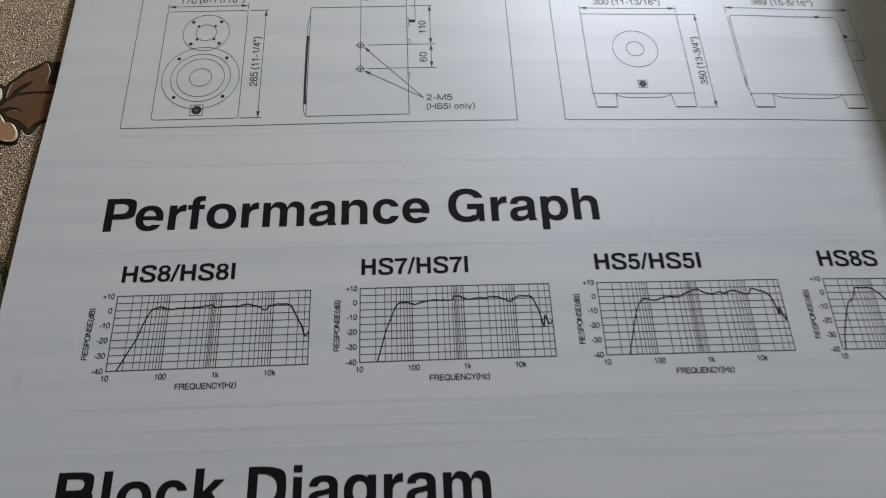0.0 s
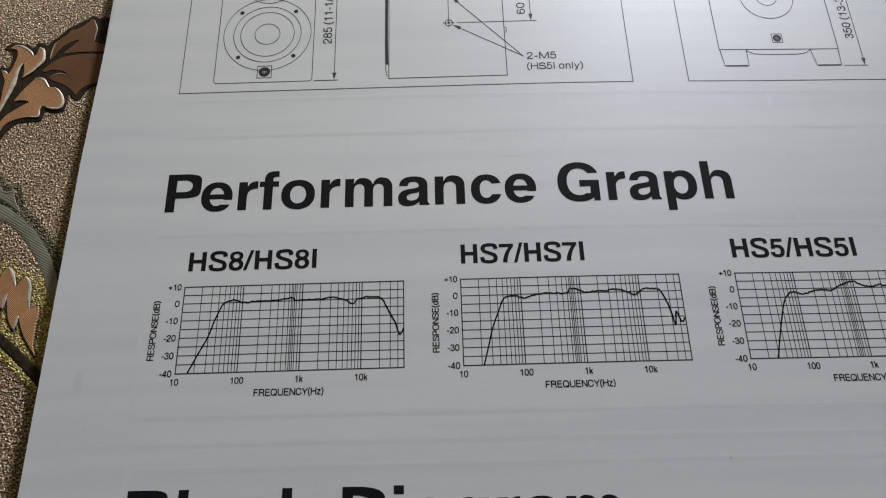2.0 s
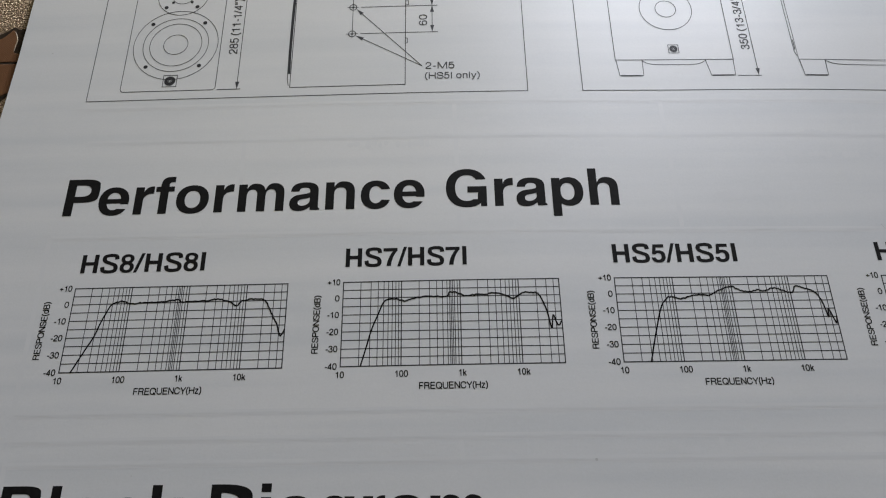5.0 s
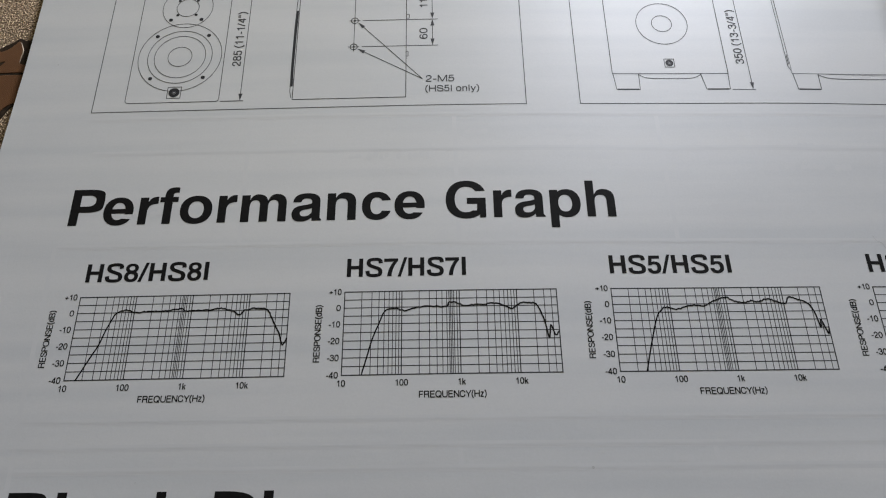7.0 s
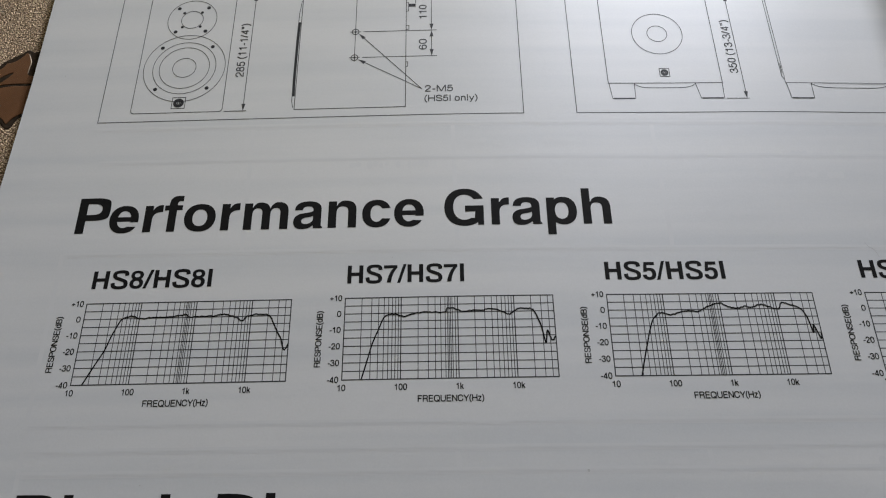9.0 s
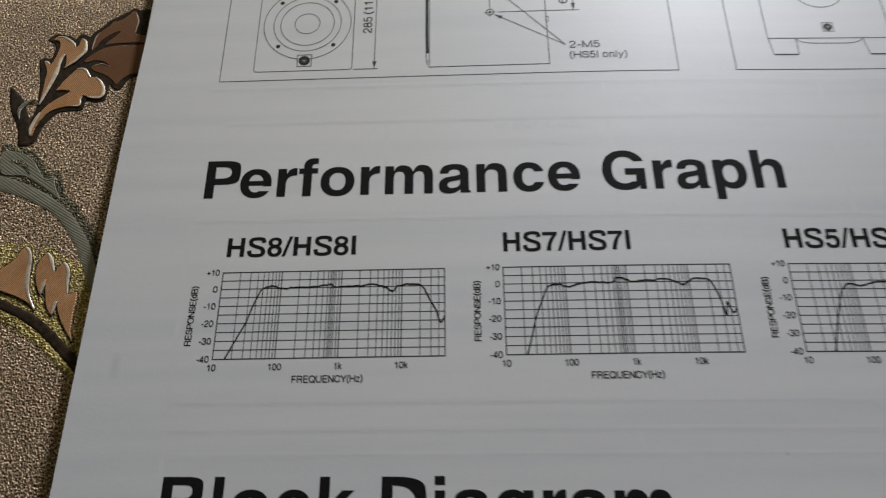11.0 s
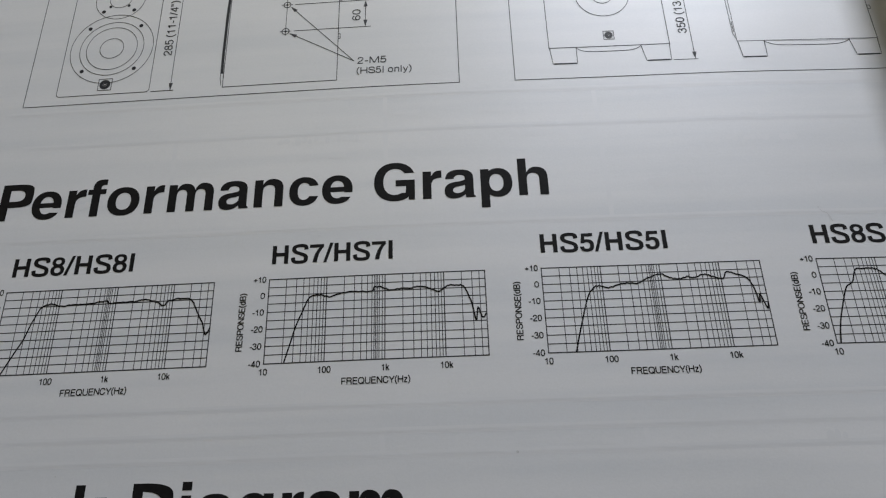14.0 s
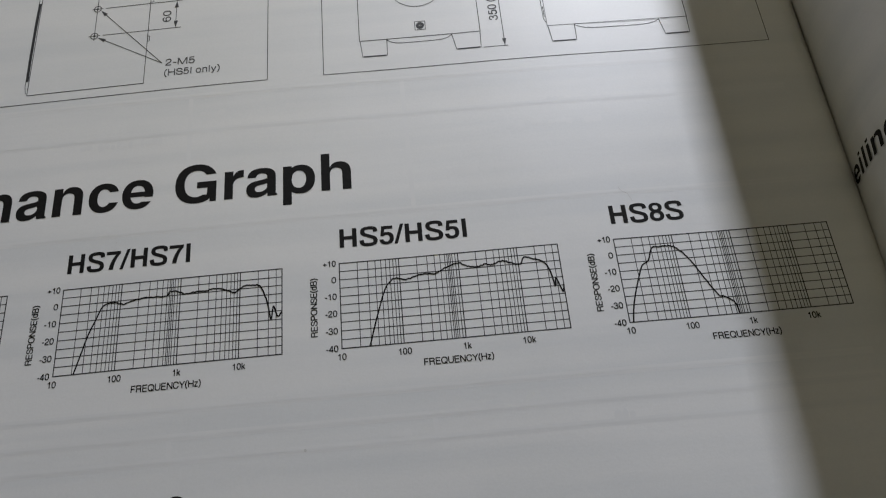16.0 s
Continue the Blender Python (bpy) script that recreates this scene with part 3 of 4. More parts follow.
def on_right(s, v, lift=0.0):
    """The place at s millimetres along the facing page from the fold."""
    key = round(v, 3)
    if key not in _profiles:
        line = right_profile(v)
        run = np.r_[0, np.cumsum([(b - a).length for a, b in zip(line, line[1:])])]
        _profiles[key] = (run, np.array([p.x for p in line]), np.array([p.y for p in line]))
    run, xs, zs = _profiles[key]
    x, z = np.interp(s, run, xs), np.interp(s, run, zs)
    dx, dz = np.interp(s + 0.4, run, xs) - np.interp(s - 0.4, run, xs), np.interp(s + 0.4, run, zs) - np.interp(s - 0.4, run, zs)
    m = math.hypot(dx, dz) or 1
    return LEVEL @ Vector(((x - lift * dz / m) * MM, v * MM, (z + lift * dx / m) * MM))


right_page = sheet_mesh("right_page", on_right, np.r_[np.arange(0, 60, 1.5), np.arange(60, 206, 6)], np.arange(PAGE_BOTTOM, PAGE_TOP + 1, 11), 0.11, PAPER, booklet, "white facing page arching up from the fold")

# ---- print ----
def curve(*p, n=8):
    """Points along joined quadratic curves: start, control, end, control, end ..."""
    out = [p[0]]
    for i in range(0, len(p) - 2, 2):
        a, b, c = (np.array(q, float) for q in p[i : i + 3])
        out += [tuple((1 - t) ** 2 * a + 2 * t * (1 - t) * b + t * t * c) for t in np.linspace(0, 1, n + 1)[1:]]
    return out


def oval(cx, cy, rx, ry):
    """A closed, slightly squared round."""
    fat = lambda x: math.copysign(abs(x) ** 0.88, x)
    return [(cx + rx * fat(math.cos(k * math.tau / 28)), cy + ry * fat(math.sin(k * math.tau / 28))) for k in range(29)]


def strokes(*lines):
    return list(lines)


SIX = curve((0.50, 0.78), (0.46, 1), (0.30, 1), (0.06, 1), (0.06, 0.45), (0.06, 0), (0.30, 0), (0.53, 0), (0.53, 0.31), (0.53, 0.60), (0.30, 0.60), (0.10, 0.60), (0.07, 0.36), n=5)
# Small plain letters: the advance and the middle lines of the strokes, in capital heights.
STROKES = {
    "0": (0.68, strokes(oval(0.30, 0.5, 0.24, 0.5))),
    "1": (0.68, strokes([(0.10, 0.76), (0.24, 0.79), (0.31, 0.86), (0.34, 1.0)], [(0.36, 1.04), (0.36, -0.06)])),
    "2": (0.68, strokes(curve((0.07, 0.68), (0.07, 1), (0.30, 1), (0.52, 1), (0.52, 0.72), (0.52, 0.54), (0.30, 0.36), (0.08, 0.20), (0.07, 0.0), n=5), [(0.02, 0), (0.55, 0)])),
    "3": (0.68, strokes(curve((0.08, 0.74), (0.09, 1), (0.29, 1), (0.50, 1), (0.50, 0.76), (0.50, 0.54), (0.24, 0.54), n=5), curve((0.24, 0.54), (0.54, 0.54), (0.54, 0.27), (0.54, 0), (0.29, 0), (0.06, 0), (0.05, 0.28), n=5))),
    "4": (0.68, strokes([(0.43, -0.06), (0.43, 1.04)], [(0.43, 1.0), (0.05, 0.26)], [(0.02, 0.24), (0.57, 0.24)])),
    "5": (0.68, strokes([(0.52, 1), (0.12, 1)], [(0.15, 1.04), (0.09, 0.46)], curve((0.09, 0.46), (0.17, 0.64), (0.30, 0.64), (0.54, 0.64), (0.54, 0.32), (0.54, 0), (0.28, 0), (0.07, 0), (0.05, 0.25), n=5))),
    "6": (0.68, strokes(SIX)),
    "7": (0.68, strokes([(0.04, 1), (0.55, 1)], curve((0.53, 1), (0.27, 0.55), (0.22, -0.06)))),
    "8": (0.68, strokes(oval(0.30, 0.77, 0.20, 0.23), oval(0.30, 0.27, 0.24, 0.27))),
    "9": (0.68, strokes([(0.6 - x, 1 - y) for x, y in SIX])),
    "+": (0.70, strokes([(0.04, 0.40), (0.60, 0.40)], [(0.32, 0.12), (0.32, 0.68)])),
    "-": (0.42, strokes([(0.04, 0.36), (0.34, 0.36)])),
    "/": (0.40, strokes([(0.0, -0.04), (0.30, 1.04)])),
    "(": (0.40, strokes(curve((0.30, 1.10), (0.08, 0.80), (0.08, 0.42), (0.08, 0.04), (0.30, -0.26)))),
    ")": (0.40, strokes(curve((0.06, 1.10), (0.28, 0.80), (0.28, 0.42), (0.28, 0.04), (0.06, -0.26)))),
    "\"": (0.44, strokes([(0.10, 1.04), (0.10, 0.68)], [(0.28, 1.04), (0.28, 0.68)])),
    "B": (0.82, strokes([(0.10, -0.06), (0.10, 1.06)], curve((0.10, 1), (0.40, 1), (0.46, 1), (0.66, 1), (0.66, 0.77), (0.66, 0.53), (0.46, 0.53), (0.4, 0.53), (0.10, 0.53), n=4), curve((0.10, 0.53), (0.44, 0.53), (0.48, 0.53), (0.70, 0.53), (0.70, 0.27), (0.70, 0), (0.48, 0), (0.4, 0), (0.10, 0), n=4))),
    "C": (0.90, strokes(curve((0.76, 0.68), (0.70, 1), (0.43, 1), (0.07, 1), (0.07, 0.5), (0.07, 0), (0.43, 0), (0.72, 0), (0.77, 0.36)))),
    "E": (0.82, strokes([(0.11, -0.06), (0.11, 1.06)], [(0.11, 1), (0.70, 1)], [(0.11, 0.52), (0.66, 0.52)], [(0.11, 0), (0.72, 0)])),
    "F": (0.76, strokes([(0.11, -0.06), (0.11, 1.06)], [(0.11, 1), (0.67, 1)], [(0.11, 0.50), (0.60, 0.50)])),
    "H": (0.90, strokes([(0.10, -0.06), (0.10, 1.06)], [(0.76, -0.06), (0.76, 1.06)], [(0.10, 0.53), (0.76, 0.53)])),
    "I": (0.36, strokes([(0.13, -0.06), (0.13, 1.06)])),
    "M": (1.04, strokes([(0.10, -0.06), (0.10, 1.06)], [(0.90, -0.06), (0.90, 1.06)], [(0.12, 1.04), (0.50, -0.02)], [(0.88, 1.04), (0.50, -0.02)])),
    "N": (0.90, strokes([(0.10, -0.06), (0.10, 1.06)], [(0.76, -0.06), (0.76, 1.06)], [(0.11, 1.02), (0.75, -0.02)])),
    "O": (0.98, strokes(oval(0.46, 0.5, 0.39, 0.5))),
    "P": (0.82, strokes([(0.11, -0.06), (0.11, 1.06)], curve((0.11, 1), (0.4, 1), (0.48, 1), (0.70, 1), (0.70, 0.74), (0.70, 0.47), (0.48, 0.47), (0.4, 0.47), (0.11, 0.47), n=4))),
    "Q": (0.98, strokes(oval(0.46, 0.5, 0.39, 0.5), [(0.52, 0.26), (0.86, -0.06)])),
    "R": (0.90, strokes([(0.11, -0.06), (0.11, 1.06)], curve((0.11, 1), (0.4, 1), (0.50, 1), (0.73, 1), (0.73, 0.76), (0.73, 0.51), (0.50, 0.51), (0.4, 0.51), (0.11, 0.51), n=4), curve((0.50, 0.51), (0.71, 0.51), (0.71, 0.28), (0.71, 0.02), (0.78, -0.06), n=4))),
    "S": (0.82, strokes(curve((0.67, 0.70), (0.66, 1), (0.38, 1), (0.09, 1), (0.09, 0.75), (0.09, 0.58), (0.38, 0.52), (0.71, 0.46), (0.71, 0.26), (0.71, 0), (0.40, 0), (0.07, 0), (0.05, 0.32), n=5))),
    "U": (0.90, strokes(curve((0.10, 1.06), (0.10, 0.7), (0.10, 0.36), (0.10, 0), (0.43, 0), (0.76, 0), (0.76, 0.36), (0.76, 0.7), (0.76, 1.06), n=6))),
    "Y": (0.84, strokes([(0.03, 1.04), (0.40, 0.42)], [(0.77, 1.04), (0.40, 0.42)], [(0.40, 0.44), (0.40, -0.06)])),
    "d": (0.68, strokes(oval(0.28, 0.36, 0.22, 0.37), [(0.51, -0.06), (0.51, 1.06)])),
    "k": (0.62, strokes([(0.10, -0.06), (0.10, 1.06)], [(0.50, 0.74), (0.12, 0.30)], [(0.25, 0.45), (0.52, -0.04)])),
    "l": (0.30, strokes([(0.10, -0.06), (0.10, 1.06)])),
    "n": (0.68, strokes([(0.10, -0.06), (0.10, 0.76)], curve((0.10, 0.44), (0.12, 0.73), (0.33, 0.73), (0.51, 0.73), (0.51, 0.48), (0.51, 0.2), (0.51, -0.06), n=5))),
    "o": (0.68, strokes(oval(0.30, 0.36, 0.24, 0.37))),
    "y": (0.60, strokes([(0.03, 0.76), (0.27, 0.02)], curve((0.52, 0.76), (0.36, 0.28), (0.27, 0.0), (0.20, -0.27), (0.05, -0.25), n=5))),
    "z": (0.60, strokes([(0.05, 0.73), (0.49, 0.73)], [(0.48, 0.73), (0.07, 0.0)], [(0.03, 0.0), (0.51, 0.0)])),
}


class Print:
    """Flat marks gathered on the page plane and laid on the paper as one mesh."""

    def __init__(self):
        self.pts, self.faces = [], []

    def add(self, pts, faces):
        o = len(self.pts)
        self.pts += [tuple(p) for p in pts]
        self.faces += [tuple(i + o for i in f) for f in faces]
        return self

    def line(self, a, b, w=0.16):
        a, b = np.array(a, float), np.array(b, float)
        d = b - a
        length = math.hypot(*d)
        if length < 1e-6:
            return self
        n = max(1, int(length / 4))
        side = np.array((-d[1], d[0])) / length * w / 2
        pts = []
        for i in range(n + 1):
            p = a + d * i / n
            pts += [p + side, p - side]
        return self.add(pts, [(2 * i, 2 * i + 1, 2 * i + 3, 2 * i + 2) for i in range(n)])

    def path(self, points, w=0.16, closed=False):
        p = [np.array(q, float) for q in points]
        n = len(p)
        pts = []
        for i in range(n):
            before = p[i - 1] if i or closed else p[0]
            after = p[(i + 1) % n] if i < n - 1 or closed else p[-1]
            d = after - before
            side = np.array((-d[1], d[0])) / (math.hypot(*d) or 1) * w / 2
            pts += [p[i] + side, p[i] - side]
        m = n if closed else n - 1
        return self.add(pts, [(2 * i, 2 * i + 1, (2 * i + 3) % (2 * n), (2 * i + 2) % (2 * n)) for i in range(m)])

    def ring(self, u, v, r, w=0.16, n=48):
        return self.path([(u + r * math.cos(i * math.tau / n), v + r * math.sin(i * math.tau / n)) for i in range(n)], w, True)

    def disc(self, u, v, r, n=20):
        return self.add([(u + r * math.cos(i * math.tau / n), v + r * math.sin(i * math.tau / n)) for i in range(n)], [tuple(range(n))])

    def rect(self, u0, v0, u1, v1, w=0.16, r=0.0):
        if not r:
            return self.line((u0 - w / 2, v0), (u1 + w / 2, v0), w).line((u0 - w / 2, v1), (u1 + w / 2, v1), w).line((u0, v0 + w / 2), (u0, v1 - w / 2), w).line((u1, v0 + w / 2), (u1, v1 - w / 2), w)
        pts = []
        for cu, cv, a0 in ((u1 - r, v1 - r, 0), (u0 + r, v1 - r, 90), (u0 + r, v0 + r, 180), (u1 - r, v0 + r, 270)):
            pts += [(cu + r * math.cos(radians(a0 + k * 22.5)), cv + r * math.sin(radians(a0 + k * 22.5))) for k in range(5)]
        return self.path(pts, w, True)

    def arrow(self, tip, tail, w=0.14, head=1.7):
        tip, tail = np.array(tip, float), np.array(tail, float)
        d = (tip - tail) / math.hypot(*(tip - tail))
        s = np.array((-d[1], d[0])) * head * 0.24
        self.line(tail, tip - d * head, w)
        return self.add([tip, tip - d * head + s, tip - d * head - s], [(0, 1, 2)])

    def text(self, body, u, v, width, cap, turn=0.0, weight=0.125):
        """A line of small plain letters from (u, v), of that width and capital height, turned by degrees."""
        pens, x = [], 0.0
        for ch in body:
            pens.append(x)
            x += STROKES[ch][0] if ch in STROKES else 0.28
        k = width / (x - 0.1)
        c, s = math.cos(radians(turn)), math.sin(radians(turn))
        step = 0
        for ch, pen in zip(body, pens):
            for stroke in STROKES[ch][1] if ch in STROKES else ():
                q = np.array([((pen + p[0] - 0.05) * k, (p[1] * (1 - weight) + weight / 2) * cap) for p in stroke])
                if np.hypot(*(q[-1] - q[0])) < 1e-6:
                    piece = Print().path(q[:-1], weight * cap, True)
                else:
                    piece = Print().path(q, weight * cap)
                self.add([(u + c * p[0] - s * p[1], v + s * p[0] + c * p[1], 0.002 * (step % 6)) for p in piece.pts], piece.faces)
                step += 1
        return self

    def lay(self, name, mat, label="", place=on_page, parent=None, lift=0.03):
        return mesh_object(name, [place(p[0], p[1], lift + (p[2] if len(p) > 2 else 0)) for p in self.pts], self.faces, mat, parent or left_page, label)


# Heavy upright letters of the headings: shapes on a 1000-unit body, drawn from bars and curved bands.
def even(points, n=28):
    p = np.array(points, float)
    run = np.r_[0, np.cumsum(np.hypot(*np.diff(p, axis=0).T))]
    at = np.linspace(0, run[-1], n)
    return np.stack([np.interp(at, run, p[:, 0]), np.interp(at, run, p[:, 1])], 1)


def bar(x0, y0, x1, y1):
    return [(x0, y0), (x1, y0), (x1, y1), (x0, y1)], [(0, 1, 2, 3)]


def shape(*p):
    return list(p), [tuple(range(len(p)))]


def band(outer, inner):
    o, i = even(outer), even(inner)
    n = len(o)
    return np.concatenate([o, i]), [(k, k + 1, n + k + 1, n + k) for k in range(n - 1)]


def bow(cx, cy, rx, ry, wx, wy, a0, a1, shift=0.0, flat=True):
    """A curved stroke round a centre between two angles, its ends cut level."""
    def round_(rx, ry, b0, b1, ox):
        return [(cx + ox + rx * math.copysign(abs(math.cos(radians(t))) ** 0.9, math.cos(radians(t))), cy + ry * math.copysign(abs(math.sin(radians(t))) ** 0.9, math.sin(radians(t)))) for t in np.linspace(b0, b1, 41)]
    ix, iy = rx - wx, ry - wy
    b0, b1 = a0, a1
    if flat:
        b0 = math.degrees(math.asin(max(-0.95, min(0.95, math.sin(radians(a0)) * ry / iy))))
        b1 = 360 + math.degrees(math.asin(max(-0.95, min(0.95, math.sin(radians(a1)) * ry / iy))))
    return band(round_(rx, ry, a0, a1, 0), round_(ix, iy, b0, b1, shift))


def hoop(cx, cy, rx, ry, wx, wy, shift=0.0):
    return bow(cx, cy, rx, ry, wx, wy, 0, 360, shift, False)


def arch(xa, xb):
    """The shoulder from a stem whose right edge is xa to the stem from xb, and that stem."""
    m = (xa + xb) / 2
    return [band(curve((xa - 12, 400), (xa + 30, 546), (m + 45, 546), (xb + 140, 546), (xb + 140, 340)),
                 curve((xa, 290), (xa, 428), (m + 5, 428), (xb, 428), (xb, 320))), bar(xb, 0, xb + 140, 345)]


def round_side(x, y0, y1, right, t=118, w=146):
    """Top bar, bottom bar and the rounded right side of P, B and D."""
    m, r = (y0 + y1) / 2, min(right - x, (y1 - y0) * 0.62)
    k = right - r
    return [bar(x, y1 - t, k, y1), bar(x, y0, k, y0 + t),
            band(curve((k, y1), (right - 0.18 * r, y1), (right - 0.05 * r, (y1 * 2 + m) / 3), (right, (y1 + m * 2) / 3), (right, m), (right, (y0 + m * 2) / 3), (right - 0.05 * r, (y0 * 2 + m) / 3), (right - 0.18 * r, y0), (k, y0)),
                 curve((k, y1 - t), (right - w, y1 - t), (right - w, m), (right - w, y0 + t), (k, y0 + t)))]


def ess(cx, lo, hi, half, w):
    """The double curve of S along its middle line."""
    h = hi - lo
    line = smooth_path([(cx + half * x, lo + h * y, 0) for x, y in ((0.80, 0.71), (0.66, 0.885), (0.02, 0.925), (-0.58, 0.87), (-0.70, 0.72), (-0.50, 0.60), (0.04, 0.51), (0.60, 0.41), (0.76, 0.265), (0.62, 0.115), (0.0, 0.07), (-0.66, 0.12), (-0.83, 0.32))], 6)
    o, i = [], []
    for k, p in enumerate(line):
        d = (line[min(k + 1, len(line) - 1)] - line[max(k - 1, 0)]).normalized()
        o.append((p.x - d.y * w * 0.56, p.y + d.x * w * 0.46))
        i.append((p.x + d.y * w * 0.56, p.y - d.x * w * 0.46))
    n = len(o)
    return o + i, [(k, k + 1, n + k + 1, n + k) for k in range(n - 1)]


LETTERS = {
    "P": (667, [bar(73, 0, 223, 718)] + round_side(200, 258, 718, 627)),
    "D": (722, [bar(76, 0, 226, 718)] + round_side(200, 0, 718, 685)),
    "B": (722, [bar(76, 0, 226, 718)] + round_side(200, 318, 718, 648, 112) + round_side(200, 0, 422, 669, 112)),
    "G": (778, [bow(388, 359, 344, 378, 152, 122, 24, 325), bar(398, 270, 713, 388), bar(612, 0, 713, 388), shape((560, 120), (640, 60), (640, 270), (570, 270))]),
    "C": (722, [bow(372, 359, 328, 378, 150, 122, 24, 336)]),
    "H": (722, [bar(71, 0, 221, 718), bar(501, 0, 651, 718), bar(200, 300, 520, 428)]),
    "S": (667, [ess(334, -19, 737, 296, 132)]),
    "I": (278, [bar(64, 0, 214, 718)]),
    "8": (556, [hoop(278, 524, 226, 186, 128, 100), hoop(278, 196, 246, 215, 138, 108)]),
    "7": (556, [bar(25, 575, 528, 698), band(curve((528, 600), (330, 360), (298, 0)), curve((375, 580), (175, 330), (142, 0)))]),
    "5": (556, [bar(112, 576, 488, 698), shape((112, 698), (62, 312), (182, 312), (226, 698)), band(curve((95, 385), (150, 462), (280, 462), (516, 462), (516, 225), (516, -19), (265, -19), (45, -19), (27, 185)), curve((182, 312), (215, 355), (265, 355), (376, 355), (376, 222), (376, 92), (265, 92), (175, 92), (167, 185)))]),
    "/": (278, [shape((-33, -19), (82, -19), (311, 737), (196, 737))]),
    "e": (556, [bow(275, 266, 253, 280, 138, 108, -11, 329), bar(120, 222, 526, 312)]),
    "c": (556, [bow(282, 266, 248, 280, 142, 112, 20, 340)]),
    "o": (611, [hoop(306, 266, 272, 280, 144, 112)]),
    "r": (389, [bar(64, 0, 204, 532), band(curve((190, 400), (235, 560), (373, 542)), curve((204, 250), (204, 408), (373, 402)))]),
    "n": (611, [bar(65, 0, 205, 532)] + arch(205, 406)),
    "h": (611, [bar(65, 0, 205, 718)] + arch(205, 406)),
    "m": (889, [bar(64, 0, 204, 532)] + arch(204, 375) + arch(515, 686)),
    "p": (611, [bar(62, -207, 202, 532), hoop(345, 266, 233, 280, 118, 112, -27)]),
    "g": (611, [bar(413, -60, 553, 532), hoop(270, 272, 230, 274, 118, 112, 25), band(curve((553, -30), (553, -217), (290, -217), (60, -217), (56, -55)), curve((413, -30), (413, -112), (295, -112), (205, -112), (196, -55)))]),
    "l": (278, [bar(69, 0, 209, 718)]),
    "i": (278, [bar(69, 0, 209, 532), bar(69, 605, 209, 725)]),
    "k": (556, [bar(69, 0, 209, 718), shape((190, 170), (262, 245), (395, 0), (562, 0), (352, 332)), shape((190, 170), (352, 332), (545, 532), (378, 532), (190, 320))]),
    "f": (333, [bar(10, 432, 318, 532), bar(85, 0, 225, 570), band(curve((85, 560), (85, 727), (240, 727), (280, 729), (318, 722)), curve((225, 560), (225, 618), (275, 618), (296, 619), (318, 615)))]),
    "a": (556, [band(curve((44, 368), (50, 546), (278, 546), (502, 546), (502, 380)), curve((182, 368), (190, 442), (272, 442), (362, 442), (362, 372))),
                bar(362, 100, 502, 384), shape((362, 105), (372, 0), (528, 0), (528, 22), (502, 50), (502, 105)),
                band(curve((366, 345), (330, 320), (215, 306), (29, 285), (29, 142), (29, -14), (185, -14), (300, -14), (372, 66)),
                     curve((366, 248), (330, 232), (262, 222), (166, 208), (166, 150), (166, 86), (240, 86), (330, 88), (364, 170)))]),
}


def heading(body, u, v, width, cap, place=on_page, parent=None):
    """A line of heavy letters from u to u + width on the base line v, each letter a piece of print."""
    pens, x = [], 0
    for before, ch in zip(" " + body, body):
        x -= 50 if before + ch == "Pe" else 0
        pens.append(x)
        x += 278 if ch == " " else LETTERS[ch][0]
    points = lambda ch: np.concatenate([np.array(p, float) for p, _ in LETTERS[ch][1]])
    first, last = points(body[0])[:, 0].min(), pens[-1] + points(body[-1])[:, 0].max()
    k, h = width / (last - first), cap / 718
    for ch, pen in zip(body, pens):
        if ch != " ":
            letter = Print()
            for n, (p, faces) in enumerate(LETTERS[ch][1]):
                p = np.array(p, float)
                letter.add(np.stack([u + (pen - first + p[:, 0]) * k, v + p[:, 1] * h, np.full(len(p), 0.004 * n)], 1), faces)
            letter.lay("letter", INK, place=place, parent=parent)


heading("Performance Graph", 0.16, -24.75, 100.65, 7.45)
heading("Block Diagram", 0.3, -78.6, 74.3, 7.4, lambda u, v, lift=0.0: on_page(u, v - 0.0085 * u, lift))

# response graphs: ten to fifty thousand hertz, plus ten to minus forty decibel
GRAPH_U, GRAPH_STEP, GRAPH_W, GRAPH_TOP, GRAPH_BOTTOM = 5.37, 46.4, 36.81, -38.8, -53.5
DECADE = GRAPH_W / 3.7


